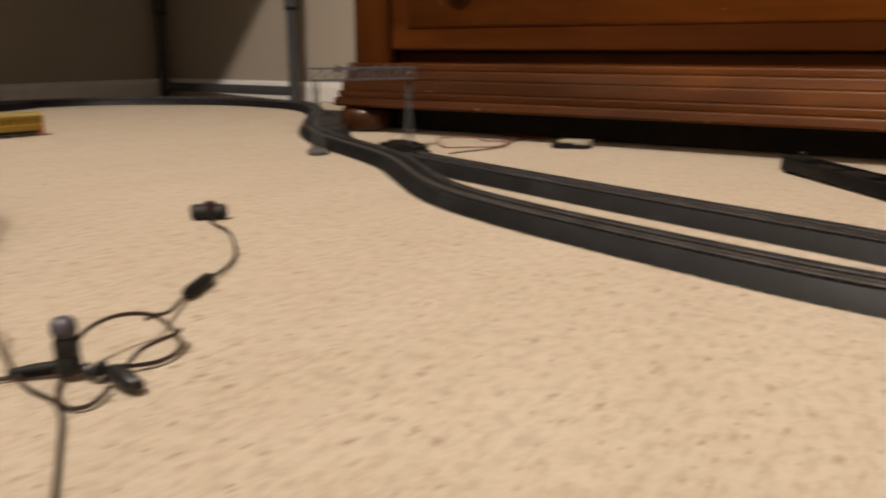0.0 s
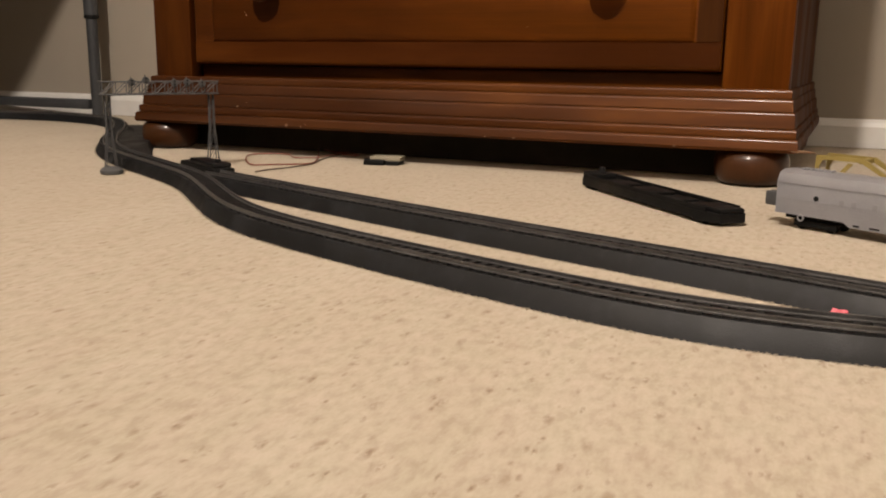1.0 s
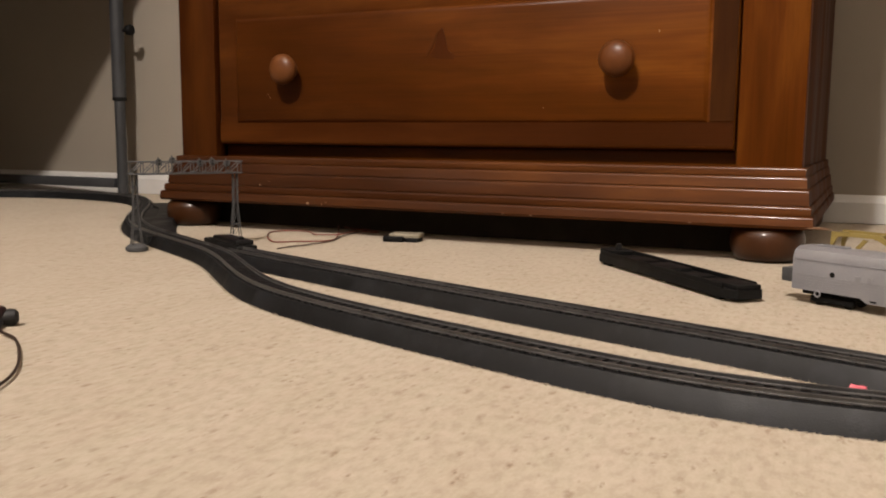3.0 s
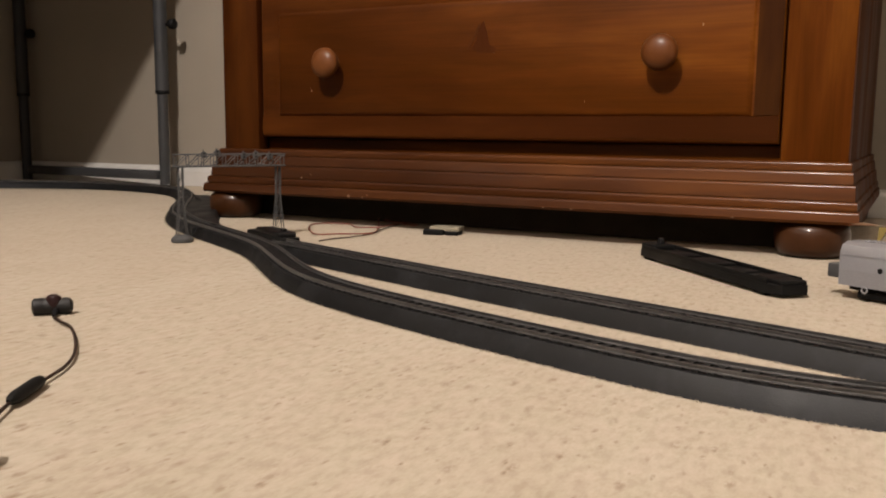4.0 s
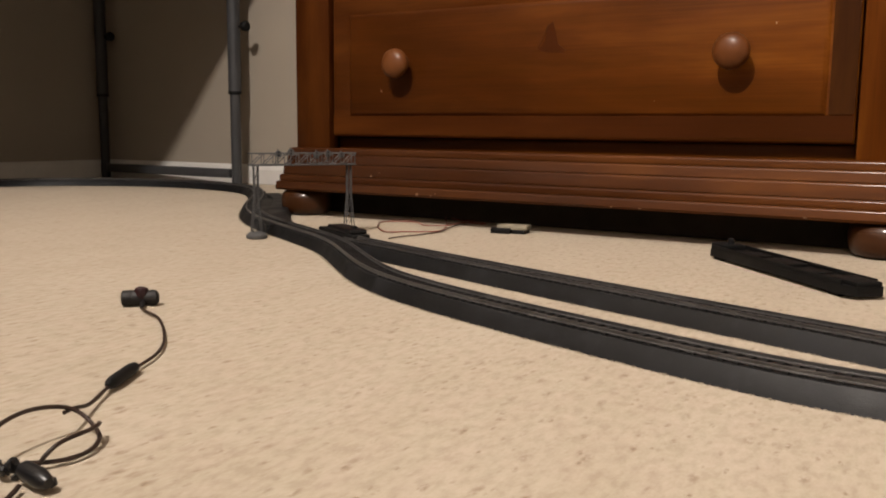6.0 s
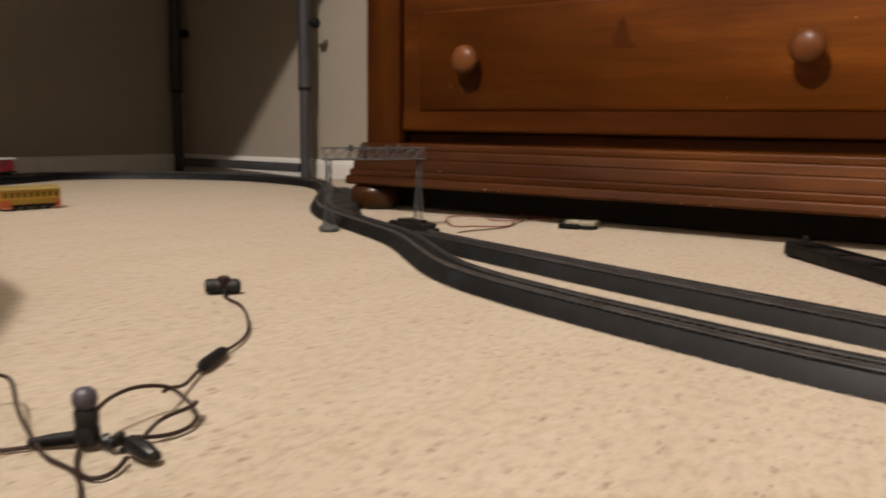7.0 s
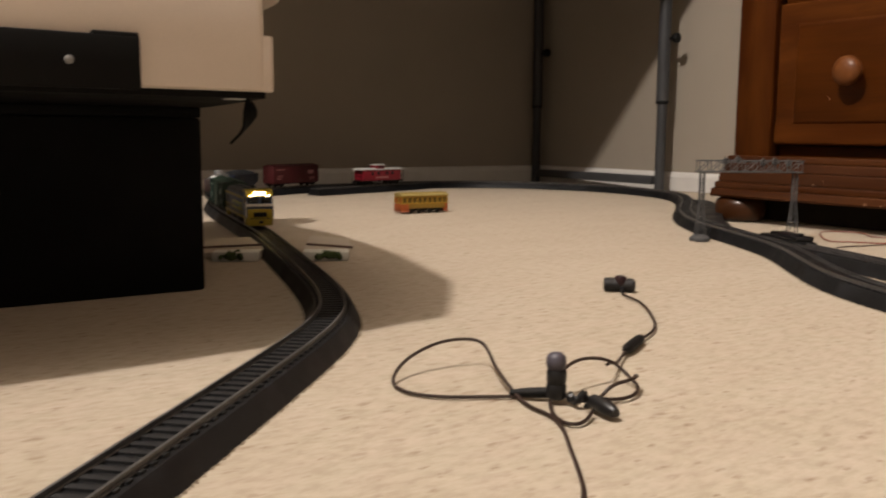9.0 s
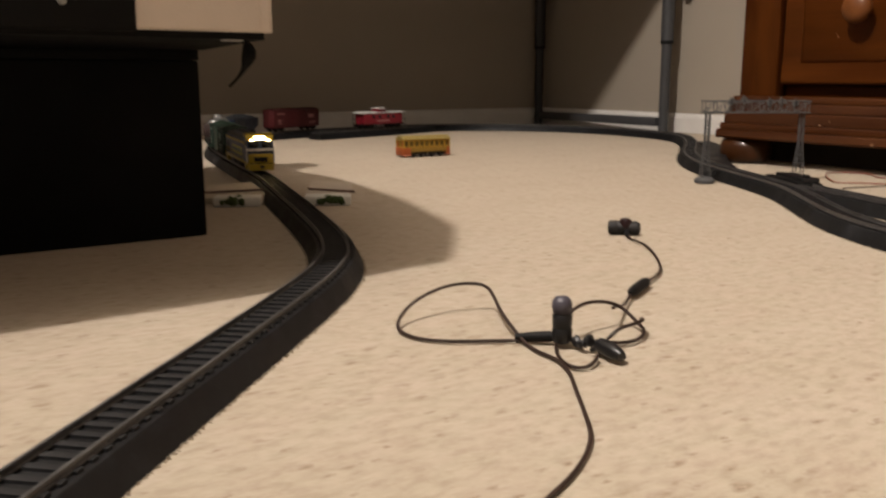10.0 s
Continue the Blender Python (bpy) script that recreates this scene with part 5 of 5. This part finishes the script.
CABLE_CROSS = [(-0.3062, 0.2019, 0.0040), (-0.3030, 0.2060, 0.0090), (-0.3055, 0.2153, 0.0092), (-0.3060, 0.2243, 0.0092), (-0.3081, 0.2330, 0.0090), (-0.3130, 0.2390, 0.0086), (-0.3191, 0.2402, 0.0085)]
for pts in (CABLE_ONE, CABLE_TWO, CABLE_THREE, CABLE_LOOP, CABLE_CROSS):
    part("cable", tube(smooth_path([(x, y, z if z > 0.0085 else max(0.0012, z * 0.55)) for x, y, z in pts], 0.004, 3), 0.00100, 8), CABLE, phones)


def along(a, b, profile, steps=18):
    """Turns a profile about the line from a to b; heights run 0 to 1 along it."""
    a, b = Vector(a), Vector(b)
    bm = lathe([(r, h * (b - a).length) for r, h in profile], (0, 0, 0), "z", steps)
    turn = (b - a).to_track_quat("Z", "Y").to_matrix().to_4x4()
    bmesh.ops.transform(bm, matrix=Matrix.Translation(a) @ turn, verts=bm.verts)
    return bm


part("remote", along((-0.3839, 0.3224, 0.0042), (-0.3657, 0.2866, 0.0042), [(0.0012, 0), (0.0028, 0.08), (0.0035, 0.2), (0.0035, 0.8), (0.0028, 0.92), (0.0012, 1)]), BLACK, phones, "black in-line remote")
bud = part("earbud", along((-0.5367, 0.4453, 0.0064), (-0.5258, 0.4552, 0.0066), [(0.0046, 0), (0.0060, 0.08), (0.0062, 0.50), (0.0059, 0.54), (0.0061, 0.60), (0.0060, 1)]), BUD_GREY, phones, "grey-black drum of the earbud")
part("knob", along((-0.5254, 0.4539, 0.0045), (-0.5253, 0.4550, 0.0152), [(0.0040, 0), (0.0054, 0.3), (0.0054, 0.7), (0.0044, 0.9), (0.0020, 1)]), BUD_RED, bud, "dark red-black knob")
part("ear_tip", along((-0.5256, 0.4553, 0.0064), (-0.5164, 0.4636, 0.0062), [(0.0056, 0), (0.0056, 0.25), (0.0062, 0.6), (0.0057, 0.85), (0.0034, 1)]), BUD_GREY, bud, "grey-black silicone ear tip")
part("stem", along((-0.5230, 0.4536, 0.0040), (-0.5120, 0.4425, 0.0020), [(0.0022, 0), (0.0018, 0.5), (0.0012, 1)]), BLACK_GLOSS, bud)
bud_b = part("earbud", along((-0.320, 0.186, 0.0030), (-0.319, 0.185, 0.0185), [(0.0044, 0), (0.0053, 0.12), (0.0051, 0.46), (0.0044, 0.52), (0.0050, 0.58), (0.0051, 0.90), (0.0040, 1)]), BLACK_GLOSS, phones)
part("ear_tip", along((-0.319, 0.185, 0.0175), (-0.3195, 0.1845, 0.0272), [(0.0028, 0), (0.0046, 0.16), (0.0053, 0.45), (0.0049, 0.75), (0.0031, 0.95), (0.0010, 1)]), TIP, bud_b, "violet-grey silicone ear tip")
part("collar", along((-0.3195, 0.1855, 0.0160), (-0.319, 0.185, 0.0180), [(0.0050, 0), (0.0052, 0.5), (0.0036, 1)]), BLACK_GLOSS, bud_b)


def clump(a, b, radius, seed, lumps):
    """A rough knot of little folded lumps along a line."""
    bm, r = bmesh.new(), random.Random(seed)
    a, b = Vector(a), Vector(b)
    for k in range(lumps):
        p = a.lerp(b, (k + r.random()) / lumps) + Vector((r.uniform(-0.4, 0.4), r.uniform(-0.4, 0.4), r.uniform(-0.3, 0.4))) * radius
        m = Matrix.Translation(p) @ Euler((r.uniform(0, 3), r.uniform(0, 3), r.uniform(0, 3))).to_matrix().to_4x4() @ Matrix.Diagonal((1.0, r.uniform(0.5, 0.9), r.uniform(0.35, 0.7), 1))
        bmesh.ops.create_icosphere(bm, subdivisions=1, radius=radius * r.uniform(0.6, 0.95), matrix=m)
    return bm


part("cable_joint", clump((-0.314, 0.189, 0.0048), (-0.286, 0.190, 0.0046), 0.0046, 21, 15), BLACK_GLOSS, phones, "knotted shiny black cable joint", False)
part("plug", along((-0.298, 0.1905, 0.0060), (-0.281, 0.188, 0.0050), [(0.0036, 0), (0.0040, 0.6), (0.0030, 0.9), (0.0020, 1)]), BLACK_GLOSS, phones)
part("plug_sleeve", along((-0.326, 0.185, 0.0045), (-0.339, 0.171, 0.0035), [(0.0028, 0), (0.0026, 0.5), (0.0016, 1)]), BLACK, phones)

# ---- black case with a pale tub standing on it, overhanging ----
case = thing("black_case", "matt black upright storage case on the carpet", "case", at=turned(-0.734, 0.160, -2.0))
part("shell", box(-1.50, -0.734, -0.62, 0.160, 0.0, 0.1480, 0.003), CASE_BLACK, case)
part("lid", box(-1.50, -0.734, -0.62, 0.160, 0.1482, 0.1566, 0.0015), CASE_BLACK, case)
tub = thing("storage_tub", "pale beige plastic tub resting on the black case", "storage tub", at=Matrix.Translation((0.0009, -0.1187, 0.1362)) @ Matrix.Scale(1.1, 4) @ Matrix.Translation((-0.0009, 0.1187, -0.1362)))


def rounded_slab(x0, x1, y0, y1, z0, z1, corner, bevel):
    """A slab with rounded upright corners and softened rims."""
    outline = []
    for cx, cy, start in ((x1 - corner, y1 - corner, 0), (x0 + corner, y1 - corner, 90), (x0 + corner, y0 + corner, 180), (x1 - corner, y0 + corner, 270)):
        for k in range(7):
            a = radians(start + 15 * k)
            outline.append((cx, cy, math.cos(a), math.sin(a)))
    bm, rings = bmesh.new(), []
    for inset, z in ((bevel, z0), (bevel * 0.3, z0 + bevel * 0.3), (0, z0 + bevel), (0, z1 - bevel), (bevel * 0.3, z1 - bevel * 0.3), (bevel, z1)):
        rings.append([bm.verts.new((cx + c * (corner - inset), cy + s * (corner - inset), z)) for cx, cy, c, s in outline])
    n = len(outline)
    for a, b in zip(rings, rings[1:]):
        for k in range(n):
            bm.faces.new((a[k], a[(k + 1) % n], b[(k + 1) % n], b[k]))
    bm.faces.new(rings[0][::-1])
    bm.faces.new(rings[-1])
    return bm


part("rim", rounded_slab(-1.30, -0.4616, -0.66, 0.1008, 0.1585, 0.1892, 0.005, 0.0012), PALE, tub)
part("body", rounded_slab(-1.294, -0.4596, -0.654, 0.0945, 0.1590, 0.2395, 0.006, 0.0015), PALE, tub)
# unseen block above the view, added to throw shade on the train
roll = rounded_slab(-1.285, -1.045, -0.50, 0.080, 0.2385, 0.600, 0.05, 0.03)
part("shade_block", roll, PALE, tub, "unseen upright block on the tub, added to shade the train")
# unseen slab over the tub, outlined to cast the carpet shadow, its rounded corner hanging out past the far side
SHADOW_OUTLINE = [(-0.506, -0.560), (-0.506, -0.100), (-0.505, 0.058), (-0.505, 0.121), (-0.556, 0.161), (-0.604, 0.198), (-0.628, 0.209), (-0.769, 0.256), (-0.953, 0.290), (-1.112, 0.290), (-1.102, 0.346), (-1.160, 0.355), (-1.180, 0.200), (-1.180, -0.560)]
caster_bm = bmesh.new()
middle = Vector((-0.82, -0.12))
rings = []
for inset, z in ((0.030, 0.2505), (0.008, 0.2535), (0.0, 0.2620), (0.0, 0.2900), (0.006, 0.2970), (0.040, 0.3020)):
    rings.append([caster_bm.verts.new((*(Vector(p) + (middle - Vector(p)).normalized() * inset), z)) for p in SHADOW_OUTLINE])
for a, b in zip(rings, rings[1:]):
    for k in range(len(a)):
        caster_bm.faces.new((a[k], a[(k + 1) % len(a)], b[(k + 1) % len(a)], b[k]))
caster_bm.faces.new(rings[0][::-1])
caster_bm.faces.new(rings[-1])
blanket = part("shadow_slab", caster_bm, PALE)
tagged(blanket, "unseen pale slab over the beige tub, added to cast the carpet shadow", "blanket")
bm = bmesh.new()
plate = [(-0.466, -0.65), (-0.466, 0.096), (-0.667, 0.139), (-1.29, 0.139), (-1.29, -0.65)]
low, high = [bm.verts.new((x, y, 0.1549)) for x, y in plate], [bm.verts.new((x, y, 0.1600)) for x, y in plate]
bm.faces.new(low[::-1])
bm.faces.new(high)
for k in range(len(plate)):
    bm.faces.new((low[k], low[(k + 1) % len(plate)], high[(k + 1) % len(plate)], high[k]))
part("base_plate", bm, CASE_BLACK, tub, "black underside")
panel = part("front_panel", box(-0.4612, -0.4555, -0.62, 0.0240, 0.1570, 0.1835, 0.0012), CASE_BLACK, tub, "dark front panel")
part("panel_step", box(-0.4610, -0.4560, 0.001, 0.0236, 0.1820, 0.1852, 0.0008), CASE_BLACK, panel)
part("screw", lathe([(0.0022, 0.0), (0.0022, 0.0012), (0.0012, 0.0018)], (-0.4556, -0.0105, 0.1702), "x", 14), TANK, panel, "small grey metal screw head")
bm = bm_sweep(bmesh.new(), smooth_path([(-0.478, 0.086, 0.1590), (-0.476, 0.0895, 0.1530), (-0.478, 0.092, 0.1445), (-0.481, 0.089, 0.1365), (-0.484, 0.082, 0.1285)], 0.003, 1), [(-0.0040, 0.0), (-0.0040, 0.0015), (0.0040, 0.0015), (0.0040, 0.0)])
part("strap_end", bm, CASE_BLACK, tub, "loose black strap end hanging down")
part("strap_clip", box(-0.488, -0.474, 0.078, 0.091, 0.1545, 0.1590, 0.0015), WHITE, tub)

# ---- level crossing at the case's corner ----
cross_dir = math.degrees(math.atan2(0.128, 0.075))
crossing = thing("level_crossing", "pale toy level crossing with white kerbs and green shrubs", "level crossing", at=pose(-0.905, 0.318, 0, 0, 0, cross_dir))
for sx in (-1, 1):
    reach = 0.072 if sx > 0 else 0.100
    part("road_slab", prism([(sx * 0.0225, 0.0), (sx * 0.0225, 0.0085), (sx * 0.030, 0.0085), (sx * reach, 0.0055), (sx * reach, 0.0)], -0.030, 0.105), RAMP, crossing)
    part("kerb", box(min(sx * 0.0225, sx * 0.072), max(sx * 0.0225, sx * 0.072), -0.058, -0.033, 0.0, 0.0105, 0.0022), KERB, crossing, "white kerb block")
    shrub = bmesh.new()
    r = random.Random(11 + sx)
    for k in range(34):
        u = r.uniform(-1, 1)
        m = Matrix.Translation((sx * (0.0515 + 0.0125 * u), -0.0555 + r.uniform(-0.006, 0.003), 0.004 + r.uniform(0, 0.0065) * (1 - 0.7 * u * u))) @ Matrix.Rotation(r.uniform(0, 6), 4, "Z")
        bmesh.ops.create_icosphere(shrub, subdivisions=1, radius=r.uniform(0.0024, 0.0040), matrix=m)
    part("shrub", shrub, SHRUB, crossing, "dark green foam shrub", False)
    part("barrier_arm", bm_rod(bmesh.new(), (sx * 0.0235, 0.012, 0.0100), (sx * (reach + 0.004), 0.004, 0.0072), 0.0014, 6), ARM, crossing, "thin brown barrier arm")
